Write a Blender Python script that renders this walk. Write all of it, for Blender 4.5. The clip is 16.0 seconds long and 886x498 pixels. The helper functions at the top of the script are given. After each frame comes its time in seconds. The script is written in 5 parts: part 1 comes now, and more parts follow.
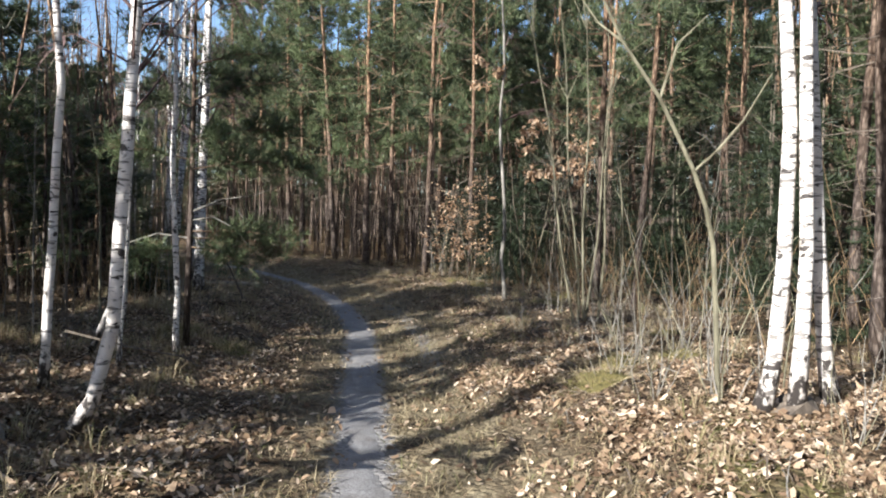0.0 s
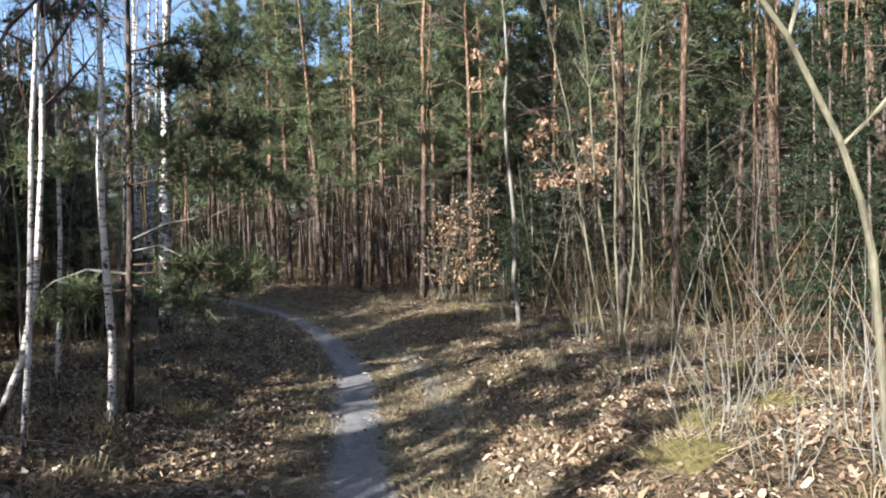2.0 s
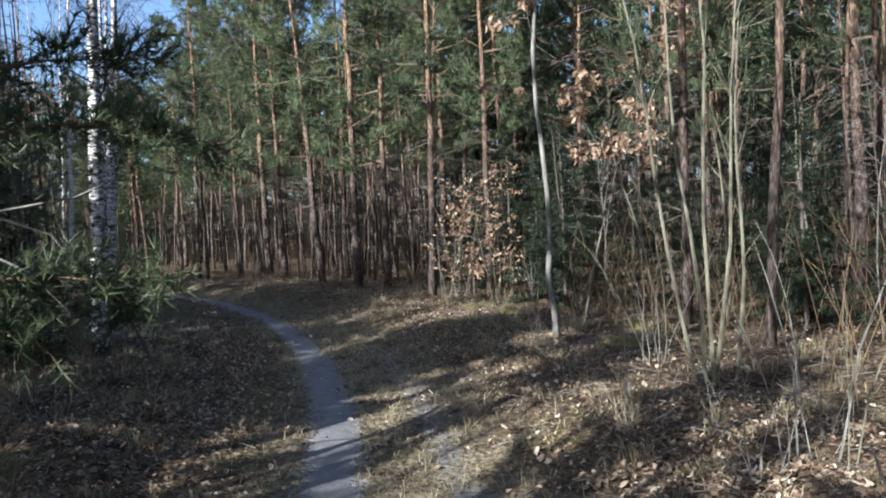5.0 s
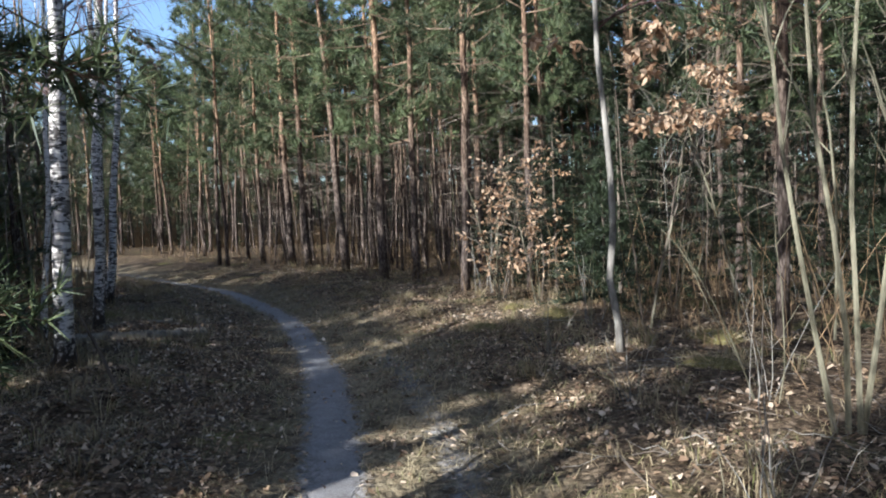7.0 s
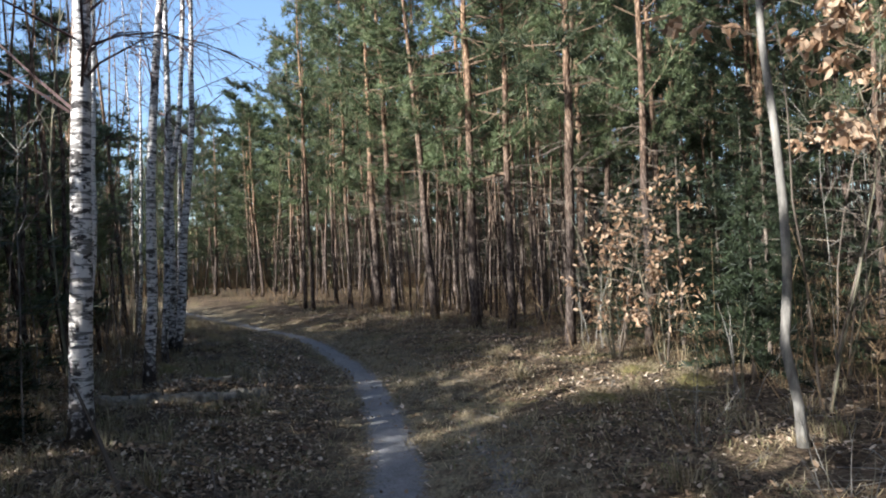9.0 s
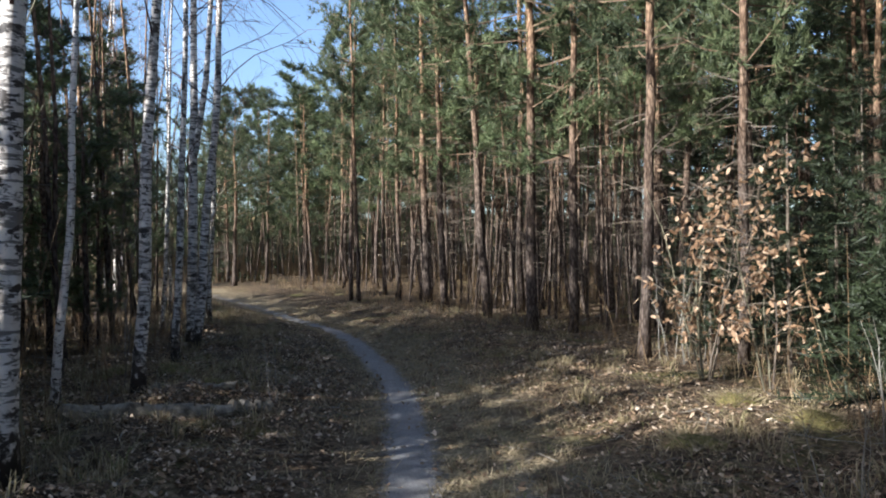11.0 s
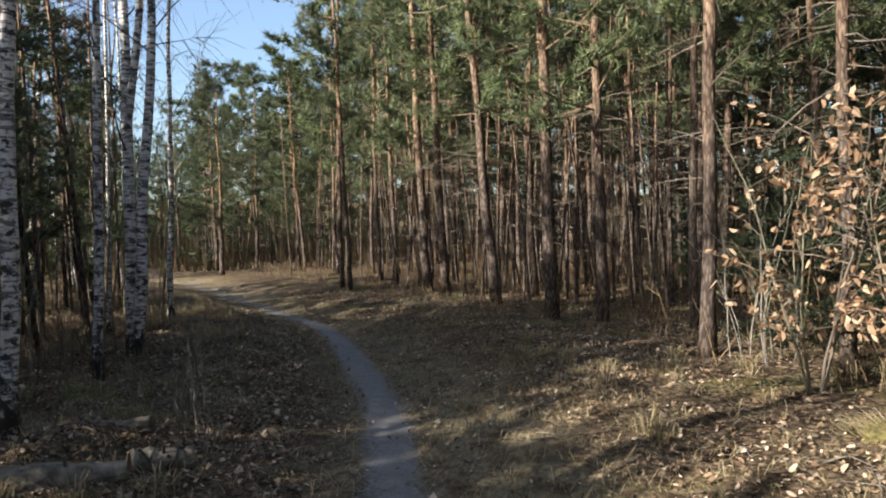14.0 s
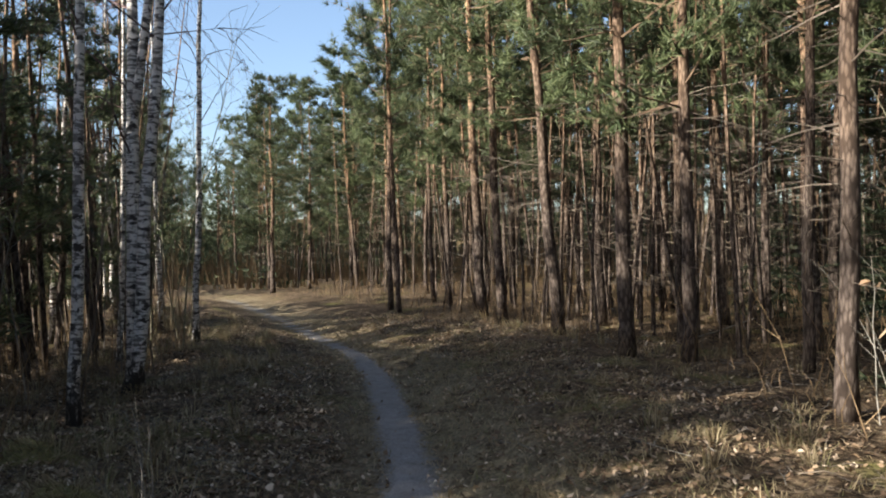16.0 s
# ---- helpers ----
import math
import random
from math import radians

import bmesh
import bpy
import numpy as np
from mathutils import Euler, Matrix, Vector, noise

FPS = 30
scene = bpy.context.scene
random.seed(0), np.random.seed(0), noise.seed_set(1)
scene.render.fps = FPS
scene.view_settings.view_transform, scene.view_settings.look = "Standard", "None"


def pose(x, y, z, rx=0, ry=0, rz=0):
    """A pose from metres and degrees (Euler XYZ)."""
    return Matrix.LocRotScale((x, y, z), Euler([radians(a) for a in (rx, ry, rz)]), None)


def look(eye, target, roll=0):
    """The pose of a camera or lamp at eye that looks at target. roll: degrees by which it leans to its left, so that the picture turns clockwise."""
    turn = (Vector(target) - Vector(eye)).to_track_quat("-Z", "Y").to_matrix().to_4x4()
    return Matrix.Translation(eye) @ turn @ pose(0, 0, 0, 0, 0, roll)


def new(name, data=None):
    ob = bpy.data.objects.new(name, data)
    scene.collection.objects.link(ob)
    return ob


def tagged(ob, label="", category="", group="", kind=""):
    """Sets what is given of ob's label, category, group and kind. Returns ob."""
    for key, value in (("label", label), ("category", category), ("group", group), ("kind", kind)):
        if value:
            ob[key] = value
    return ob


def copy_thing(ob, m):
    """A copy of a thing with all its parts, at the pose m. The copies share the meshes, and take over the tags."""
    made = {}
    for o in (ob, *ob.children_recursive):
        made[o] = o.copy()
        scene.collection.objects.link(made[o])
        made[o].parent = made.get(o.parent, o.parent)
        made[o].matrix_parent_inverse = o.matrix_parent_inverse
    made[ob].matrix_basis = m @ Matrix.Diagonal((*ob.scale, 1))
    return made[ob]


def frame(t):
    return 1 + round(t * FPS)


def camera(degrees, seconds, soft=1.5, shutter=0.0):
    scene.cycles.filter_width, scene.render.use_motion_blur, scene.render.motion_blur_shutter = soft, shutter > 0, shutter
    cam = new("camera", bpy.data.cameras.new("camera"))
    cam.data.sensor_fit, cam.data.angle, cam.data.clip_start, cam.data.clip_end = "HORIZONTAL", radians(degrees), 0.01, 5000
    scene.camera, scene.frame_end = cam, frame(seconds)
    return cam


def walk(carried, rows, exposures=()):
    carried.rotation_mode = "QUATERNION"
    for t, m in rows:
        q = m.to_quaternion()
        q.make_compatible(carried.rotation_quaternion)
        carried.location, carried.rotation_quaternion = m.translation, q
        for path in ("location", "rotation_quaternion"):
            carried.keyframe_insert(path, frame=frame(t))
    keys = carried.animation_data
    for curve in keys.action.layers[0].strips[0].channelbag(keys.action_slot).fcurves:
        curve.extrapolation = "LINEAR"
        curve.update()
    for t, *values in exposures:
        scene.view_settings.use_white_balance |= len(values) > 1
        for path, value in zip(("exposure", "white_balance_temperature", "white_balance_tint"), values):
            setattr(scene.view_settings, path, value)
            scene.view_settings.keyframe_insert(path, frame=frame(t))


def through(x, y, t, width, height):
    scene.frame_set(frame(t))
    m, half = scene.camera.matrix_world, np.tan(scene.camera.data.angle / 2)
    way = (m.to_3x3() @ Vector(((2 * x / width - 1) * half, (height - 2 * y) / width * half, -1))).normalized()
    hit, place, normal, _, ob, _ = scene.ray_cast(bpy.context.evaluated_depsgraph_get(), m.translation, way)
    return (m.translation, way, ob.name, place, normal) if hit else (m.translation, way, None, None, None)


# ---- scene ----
cam = camera(61.6, 16.0, soft=1.95)
METRES, EYE, TILT, LEAN, TURN = 14.5, 1.68, -2.0, -1.0, 0.0
ROWS = [
    (0.0, 0.0, 0.0, 0.0, 0.0, 0.0, 0.0),
    (0.5, -0.0042, 0.0313, 0.001, 0.1, -0.43, 0.8),
    (1.0, -0.0056, 0.0634, 0.0036, 0.7, -0.3, 1.11),
    (1.5, -0.0118, 0.0957, 0.0036, -0.71, 0.43, 2.5),
    (2.0, -0.0121, 0.1295, 0.0037, -0.58, 1.49, 2.49),
    (2.5, -0.0116, 0.1618, 0.005, -0.72, -1.98, 2.13),
    (3.0, -0.0143, 0.195, 0.0068, -2.78, -1.95, 2.14),
    (3.5, -0.0123, 0.2285, 0.0077, 0.01, -0.92, 2.61),
    (4.0, -0.0133, 0.2584, 0.0097, 1.44, 0.26, 2.11),
    (4.5, -0.0133, 0.2917, 0.0115, 0.11, 0.59, 3.63),
    (7.0, -0.017, 0.4513, 0.0188, 2.63, -0.49, 3.17),
    (7.5, -0.0193, 0.4852, 0.019, 5.46, 0.72, 1.76),
    (8.0, -0.0244, 0.5149, 0.0194, 6.45, 1.26, 1.48),
    (8.5, -0.028, 0.5458, 0.0218, 6.46, 2.13, 2.69),
    (9.0, -0.0304, 0.5788, 0.024, 9.86, 3.09, 2.94),
    (11.5, -0.0529, 0.7323, 0.0273, 14.33, 2.64, 0.96),
    (12.0, -0.0624, 0.7599, 0.0258, 13.53, 2.94, 1.39),
    (12.5, -0.0712, 0.7879, 0.0264, 14.27, 1.59, 1.68),
    (13.0, -0.0745, 0.8168, 0.0281, 14.8, 0.55, 1.53),
    (13.5, -0.0816, 0.8436, 0.0275, 13.19, 0.89, 1.42),
    (14.0, -0.0856, 0.8712, 0.0284, 14.47, 1.29, 2.68),
    (14.5, -0.0884, 0.8997, 0.0315, 17.16, 1.3, 2.29),
    (15.0, -0.098, 0.9291, 0.0315, 15.33, 0.62, 1.99),
    (15.5, -0.1037, 0.9593, 0.0323, 18.61, 3.75, 2.05),
    (16.0, -0.1105, 0.9874, 0.0338, 19.03, 2.92, 1.83),
]
walk(cam, [(t, pose(0, 0, EYE, TILT, LEAN, TURN) @ pose(METRES * x, METRES * y, METRES * z, 90 + pitch, roll, yaw)) for t, x, y, z, yaw, pitch, roll in ROWS],
     exposures=[(0.0, 1.63, 5800, 10), (1.5, 1.76, 5750, 10), (2.5, 1.82, 5800, 10), (4.5, 1.58, 5300, 10), (7.5, 1.7, 5550, 10), (9.0, 1.76, 5700, 10), (11.5, 1.74, 5750, 10), (12.5, 1.74, 6050, 10), (14.0, 1.74, 6350, 10), (16.0, 1.74, 6400, 10)])

# ---- world, sun ----
SUN_EL, SUN_AZ = 26.0, (-0.68, -0.73)          # height in degrees; where the sun stands, in plan
world = bpy.data.worlds.new("world")
scene.world = world
world.use_nodes = True
wn = world.node_tree
sky = wn.nodes.new("ShaderNodeTexSky")
sky.sky_type = "NISHITA"
sky.sun_disc = False
sky.sun_elevation = radians(SUN_EL)
sky.sun_rotation = math.atan2(SUN_AZ[0], SUN_AZ[1])
sky.air_density, sky.dust_density, sky.ozone_density = 1.0, 2.0, 1.5
wn.nodes["Background"].inputs["Strength"].default_value = 0.084
wn.links.new(sky.outputs[0], wn.nodes["Background"].inputs["Color"])
sun = new("sun", bpy.data.lights.new("sun", "SUN"))
sun.data.energy, sun.data.angle, sun.data.color = 5.0, radians(0.55), (1.0, 0.93, 0.82)
sun_from = Vector((SUN_AZ[0], SUN_AZ[1], math.hypot(*SUN_AZ) * math.tan(radians(SUN_EL))))
sun.matrix_world = look(sun_from * 40, (0, 0, 0))


# ---- materials ----
def material(name, rough=0.85, spec=0.2):
    m = bpy.data.materials.new(name)
    m.use_nodes = True
    t = m.node_tree
    b = t.nodes["Principled BSDF"]
    b.inputs["Roughness"].default_value = rough
    b.inputs["Specular IOR Level"].default_value = spec
    return m, t, b


def node(t, kind, links=(), **values):
    n = t.nodes.new(kind)
    for k, v in values.items():
        n.inputs[k.replace("_", " ")].default_value = v
    for key, out in links:
        t.links.new(out, n.inputs[key])
    return n


def ramp(t, fac, stops):
    n = t.nodes.new("ShaderNodeValToRGB")
    e = n.color_ramp.elements
    while len(e) < len(stops):
        e.new(0.5)
    for el, (p, c) in zip(e, stops):
        el.position, el.color = p, (*c, 1)
    t.links.new(fac, n.inputs[0])
    return n.outputs[0]


def coords(t, scale=(1, 1, 1), space="Object"):
    c = t.nodes.new("ShaderNodeTexCoord")
    m = node(t, "ShaderNodeMapping", [("Vector", c.outputs[space])])
    m.inputs["Scale"].default_value = scale
    return m.outputs[0]


def shifted(t, vec):
    """Moves the pattern from object to object, so that no two trunks look alike."""
    info = t.nodes.new("ShaderNodeObjectInfo")
    k = t.nodes.new("ShaderNodeMath")
    k.operation = "MULTIPLY"
    k.inputs[1].default_value = 37.0
    t.links.new(info.outputs["Random"], k.inputs[0])
    a = t.nodes.new("ShaderNodeVectorMath")
    t.links.new(vec, a.inputs[0])
    t.links.new(k.outputs[0], a.inputs[1])
    return a.outputs[0]


def noisy(t, vec, scale, detail=5.0, rough=0.6):
    return node(t, "ShaderNodeTexNoise", [("Vector", vec)], Scale=scale, Detail=detail, Roughness=rough).outputs["Fac"]


def mixc(t, fac, a, b, blend="MIX"):
    n = t.nodes.new("ShaderNodeMix")
    n.data_type, n.blend_type = "RGBA", blend
    for i, v in ((0, fac), (6, a), (7, b)):
        if isinstance(v, (int, float)):
            n.inputs[i].default_value = v
        elif isinstance(v, tuple):
            n.inputs[i].default_value = (*v, 1)
        else:
            t.links.new(v, n.inputs[i])
    return n.outputs[2]


def math_node(t, op, a, b):
    n = t.nodes.new("ShaderNodeMath")
    n.operation, n.use_clamp = op, True
    for i, v in enumerate((a, b)):
        if isinstance(v, (int, float)):
            n.inputs[i].default_value = v
        else:
            t.links.new(v, n.inputs[i])
    return n.outputs[0]


def bump(t, b, height, strength, distance):
    n = node(t, "ShaderNodeBump", [("Height", height)], Strength=strength, Distance=distance)
    t.links.new(n.outputs[0], b.inputs["Normal"])


def base(t, b, colour):
    t.links.new(colour, b.inputs["Base Color"])


def pine_bark():
    m, t, b = material("pine_bark", 0.9, 0.15)
    plain = coords(t)
    z = node(t, "ShaderNodeSeparateXYZ", [("Vector", plain)]).outputs["Z"]
    v = shifted(t, coords(t, (1, 1, 0.36)))
    plates = node(t, "ShaderNodeTexVoronoi", [("Vector", v)], Scale=26.0)
    fine = noisy(t, v, 60)
    low = ramp(t, noisy(t, v, 9), [(0.3, (0.043, 0.033, 0.028)), (0.7, (0.155, 0.122, 0.1))])
    high = ramp(t, noisy(t, v, 7), [(0.3, (0.2, 0.119, 0.068)), (0.7, (0.46, 0.3, 0.178))])
    wob = math_node(t, "ADD", math_node(t, "MULTIPLY", noisy(t, v, 2.5), 0.35), 0)
    lift = node(t, "ShaderNodeMapRange", [("Value", z)], From_Min=1.8, From_Max=7.0)
    own = t.nodes.new("ShaderNodeObjectInfo")
    lift2 = math_node(t, "MULTIPLY", lift.outputs[0], math_node(t, "ADD", math_node(t, "MULTIPLY", own.outputs["Random"], 0.6), 0.5))
    fac = math_node(t, "SUBTRACT", math_node(t, "ADD", lift2, wob), 0.18)
    col = mixc(t, fac, low, high)
    crack = ramp(t, plates.outputs["Distance"], [(0.2, (1.2, 1.2, 1.2)), (0.42, (0.85, 0.84, 0.83)), (0.62, (0.24, 0.21, 0.19))])
    col = mixc(t, 0.8, col, crack, "MULTIPLY")
    base(t, b, mixc(t, 0.35, col, ramp(t, fine, [(0.3, (0.5, 0.5, 0.5)), (0.7, (1.2, 1.2, 1.2))]), "MULTIPLY"))
    bump(t, b, math_node(t, "SUBTRACT", fine, plates.outputs["Distance"]), 0.8, 0.02)
    return m


def birch_bark(name, k=0.0):
    """White bark; k: how much less scarred."""
    m, t, b = material(name, 0.6, 0.25)
    plain = coords(t)
    z = node(t, "ShaderNodeSeparateXYZ", [("Vector", plain)]).outputs["Z"]
    thin = noisy(t, shifted(t, coords(t, (5, 5, 30))), 1.0, 3)
    blot = noisy(t, shifted(t, coords(t, (6, 6, 15))), 1.0, 4)
    white = ramp(t, noisy(t, shifted(t, plain), 6), [(0.3, (0.504, 0.45, 0.396)), (0.7, (0.756, 0.711, 0.657))])
    bands = noisy(t, shifted(t, coords(t, (3.0, 3.0, 11))), 1.0, 3)
    dashes = math_node(t, "MAXIMUM", ramp(t, thin, [(0.54 + k, (0, 0, 0)), (0.595 + k, (1, 1, 1))]), ramp(t, bands, [(0.62 + k, (0, 0, 0)), (0.66 + k, (1, 1, 1))]))
    scars = ramp(t, blot, [(0.565 + k, (0, 0, 0)), (0.615 + k, (1, 1, 1))])
    foot = node(t, "ShaderNodeMapRange", [("Value", z)], From_Min=0.55, From_Max=0.0)
    rough_foot = ramp(t, math_node(t, "ADD", math_node(t, "MULTIPLY", foot.outputs[0], 0.3), noisy(t, shifted(t, coords(t, (16, 16, 11))), 1.0, 5)), [(0.58 + k, (0, 0, 0)), (0.68 + k, (1, 1, 1))])
    dark = math_node(t, "MAXIMUM", math_node(t, "MAXIMUM", math_node(t, "MULTIPLY", dashes, 0.8), scars), rough_foot)
    base(t, b, mixc(t, dark, white, (0.045, 0.038, 0.034)))
    bump(t, b, math_node(t, "SUBTRACT", 1.0, dark), 0.3, 0.006)
    return m


def wood(name, a, c, scale=9.0, stretch=0.25, rough=0.85):
    m, t, b = material(name, rough, 0.2)
    v = shifted(t, coords(t, (1, 1, stretch)))
    col = ramp(t, noisy(t, v, scale), [(0.3, a), (0.7, c)])
    base(t, b, mixc(t, 0.4, col, ramp(t, noisy(t, v, scale * 7), [(0.3, (0.45, 0.45, 0.45)), (0.7, (1.2, 1.2, 1.2))]), "MULTIPLY"))
    bump(t, b, noisy(t, v, scale * 5), 0.4, 0.006)
    return m


def leafy(name, stops, through=0.35, rough=0.6, vary=0.0):
    """Leaves or needles: a tone for each, and light that passes through."""
    m, t, b = material(name, rough, 0.25)
    isl = t.nodes.new("ShaderNodeNewGeometry").outputs["Random Per Island"]
    big = noisy(t, coords(t), 1.3, 3)
    fac = math_node(t, "ADD", math_node(t, "MULTIPLY", isl, 0.75), math_node(t, "MULTIPLY", big, 0.3))
    own = t.nodes.new("ShaderNodeObjectInfo")
    tone = ramp(t, own.outputs["Random"], [(0.0, (1 - vary, 1 - vary, 1 - vary)), (1.0, (1 + 0.4 * vary, 1 + 0.35 * vary, 1 + 0.2 * vary))])
    col = mixc(t, 1.0, ramp(t, fac, stops), tone, "MULTIPLY")
    base(t, b, col)
    tr = node(t, "ShaderNodeBsdfTranslucent", [("Color", col)])
    mix = node(t, "ShaderNodeMixShader", [(1, b.outputs[0]), (2, tr.outputs[0])])
    mix.inputs[0].default_value = through
    t.links.new(mix.outputs[0], t.nodes["Material Output"].inputs["Surface"])
    return m


def litter_ground():
    m, t, b = material("forest_floor", 0.95, 0.1)
    v = coords(t)
    big = noisy(t, v, 0.8, 5, 0.65)
    mid = noisy(t, v, 3.2, 6, 0.65)
    fine = noisy(t, v, 26, 6, 0.7)
    col = ramp(t, fine, [(0.30, (0.021, 0.015, 0.01)), (0.46, (0.077, 0.055, 0.035)), (0.58, (0.175, 0.126, 0.078)), (0.72, (0.294, 0.22, 0.143))])
    cells = node(t, "ShaderNodeTexVoronoi", [("Vector", v)], Scale=19.0)
    tone = node(t, "ShaderNodeSeparateColor", [("Color", cells.outputs["Color"])]).outputs[0]
    leafs = ramp(t, tone, [(0.15, (0.033, 0.022, 0.014)), (0.45, (0.099, 0.066, 0.04)), (0.7, (0.198, 0.139, 0.086)), (0.95, (0.33, 0.251, 0.172))])
    rim = ramp(t, cells.outputs["Distance"], [(0.25, (1, 1, 1)), (0.75, (0.25, 0.24, 0.22))])
    leafs = mixc(t, 0.85, leafs, rim, "MULTIPLY")
    col = mixc(t, ramp(t, noisy(t, v, 2.1, 4), [(0.4, (0.25, 0.25, 0.25)), (0.6, (0.9, 0.9, 0.9))]), col, leafs)
    soil = ramp(t, mid, [(0.35, (0.30, 0.26, 0.22)), (0.55, (1.0, 1.0, 1.0))])
    col = mixc(t, 0.7, col, soil, "MULTIPLY")
    moss = ramp(t, fine, [(0.3, (0.036, 0.038, 0.011)), (0.7, (0.216, 0.2, 0.06))])
    col = mixc(t, ramp(t, big, [(0.55, (0, 0, 0)), (0.68, (0.7, 0.7, 0.7))]), col, moss)
    lane = node(t, "ShaderNodeAttribute")
    lane.attribute_name = "lane"
    straw = ramp(t, noisy(t, coords(t, (0.75, 0.262, 0.75)), 38, 6, 0.7), [(0.3, (0.064, 0.051, 0.032)), (0.5, (0.173, 0.139, 0.086)), (0.7, (0.315, 0.262, 0.165))])
    lfac = math_node(t, "MULTIPLY", lane.outputs["Fac"], ramp(t, mid, [(0.36, (0.15, 0.15, 0.15)), (0.56, (1, 1, 1))]))
    col = mixc(t, lfac, col, straw)
    tread = node(t, "ShaderNodeAttribute")
    tread.attribute_name = "tread"
    sandy = ramp(t, fine, [(0.3, (0.105, 0.098, 0.091)), (0.6, (0.238, 0.224, 0.21))])
    worn = ramp(t, math_node(t, "ADD", math_node(t, "MULTIPLY", tread.outputs["Fac"], 0.75), math_node(t, "SUBTRACT", noisy(t, v, 9, 5, 0.7), 0.45)), [(0.38, (0, 0, 0)), (0.6, (1, 1, 1))])
    col = mixc(t, worn, col, sandy)
    base(t, b, col)
    flat = math_node(t, "MULTIPLY", math_node(t, "SUBTRACT", 1.0, cells.outputs["Distance"]), 0.4)
    bump(t, b, math_node(t, "ADD", math_node(t, "ADD", math_node(t, "MULTIPLY", fine, 0.3), math_node(t, "MULTIPLY", mid, 0.4)), flat), 1.0, 0.06)
    return m


def sand_path():
    m, t, b = material("trodden_sand", 0.95, 0.1)
    v = coords(t)
    fine = noisy(t, v, 70, 6, 0.7)
    mid = noisy(t, v, 5, 5)
    col = ramp(t, fine, [(0.3, (0.109, 0.103, 0.099)), (0.55, (0.231, 0.222, 0.214)), (0.75, (0.326, 0.316, 0.306))])
    col = mixc(t, 0.65, col, ramp(t, mid, [(0.3, (0.55, 0.50, 0.45)), (0.6, (1, 1, 1))]), "MULTIPLY")
    base(t, b, col)
    bump(t, b, math_node(t, "ADD", math_node(t, "MULTIPLY", fine, 0.4), math_node(t, "MULTIPLY", mid, 0.6)), 0.7, 0.03)
    return m


PINE_BARK, BIRCH_BARK, SMOOTH_BIRCH = pine_bark(), birch_bark("birch_bark", -0.025), birch_bark("smooth_birch_bark", 0.015)
DEAD_WOOD = wood("dead_twig_wood", (0.063, 0.049, 0.038), (0.189, 0.154, 0.119))
LIMB_WOOD = wood("pine_limb_wood", (0.075, 0.05, 0.034), (0.22, 0.15, 0.095))
TWIG_WOOD = wood("birch_twig_wood", (0.063, 0.038, 0.035), (0.14, 0.091, 0.081))
SAPLING_BARK = wood("sapling_bark", (0.08, 0.072, 0.046), (0.232, 0.212, 0.144), 14)
GREY_BARK = wood("grey_bark", (0.072, 0.066, 0.056), (0.296, 0.272, 0.232), 12)
DRY_BRUSH = wood("dry_brush", (0.091, 0.059, 0.032), (0.266, 0.182, 0.101))
ROTTEN = wood("rotten_wood", (0.06, 0.05, 0.038), (0.34, 0.285, 0.21), 11, 0.6)
NEEDLES = leafy("pine_needles", [(0.15, (0.038, 0.057, 0.028)), (0.5, (0.093, 0.121, 0.059)), (0.85, (0.167, 0.195, 0.102))], 0.34, 0.5, 0.55)
# near-black green: the shade of the wood's interior is put into this colour
SHADED_SPRUCE_NEEDLES = leafy("shaded_spruce_needles", [(0.2, (0.01, 0.015, 0.007)), (0.8, (0.03, 0.04, 0.018))], 0.1, 0.55)
BROWN_LEAVES = leafy("withered_leaves", [(0.1, (0.17, 0.093, 0.047)), (0.5, (0.383, 0.246, 0.145)), (0.9, (0.578, 0.433, 0.297))], 0.4)
FALLEN = leafy("fallen_leaves", [(0.1, (0.05, 0.031, 0.019)), (0.35, (0.144, 0.092, 0.055)), (0.65, (0.274, 0.189, 0.115)), (0.93, (0.6, 0.485, 0.36))], 0.12, 0.7)
STRAW = leafy("dry_grass_blades", [(0.1, (0.098, 0.071, 0.038)), (0.5, (0.247, 0.195, 0.109)), (0.76, (0.405, 0.33, 0.203)), (0.88, (0.15, 0.154, 0.053))], 0.25, 0.6)
MOSS = wood("moss", (0.05, 0.044, 0.016), (0.2, 0.165, 0.06), 24, 1.0, 0.95)
FLOOR_MAT, SAND = litter_ground(), sand_path()


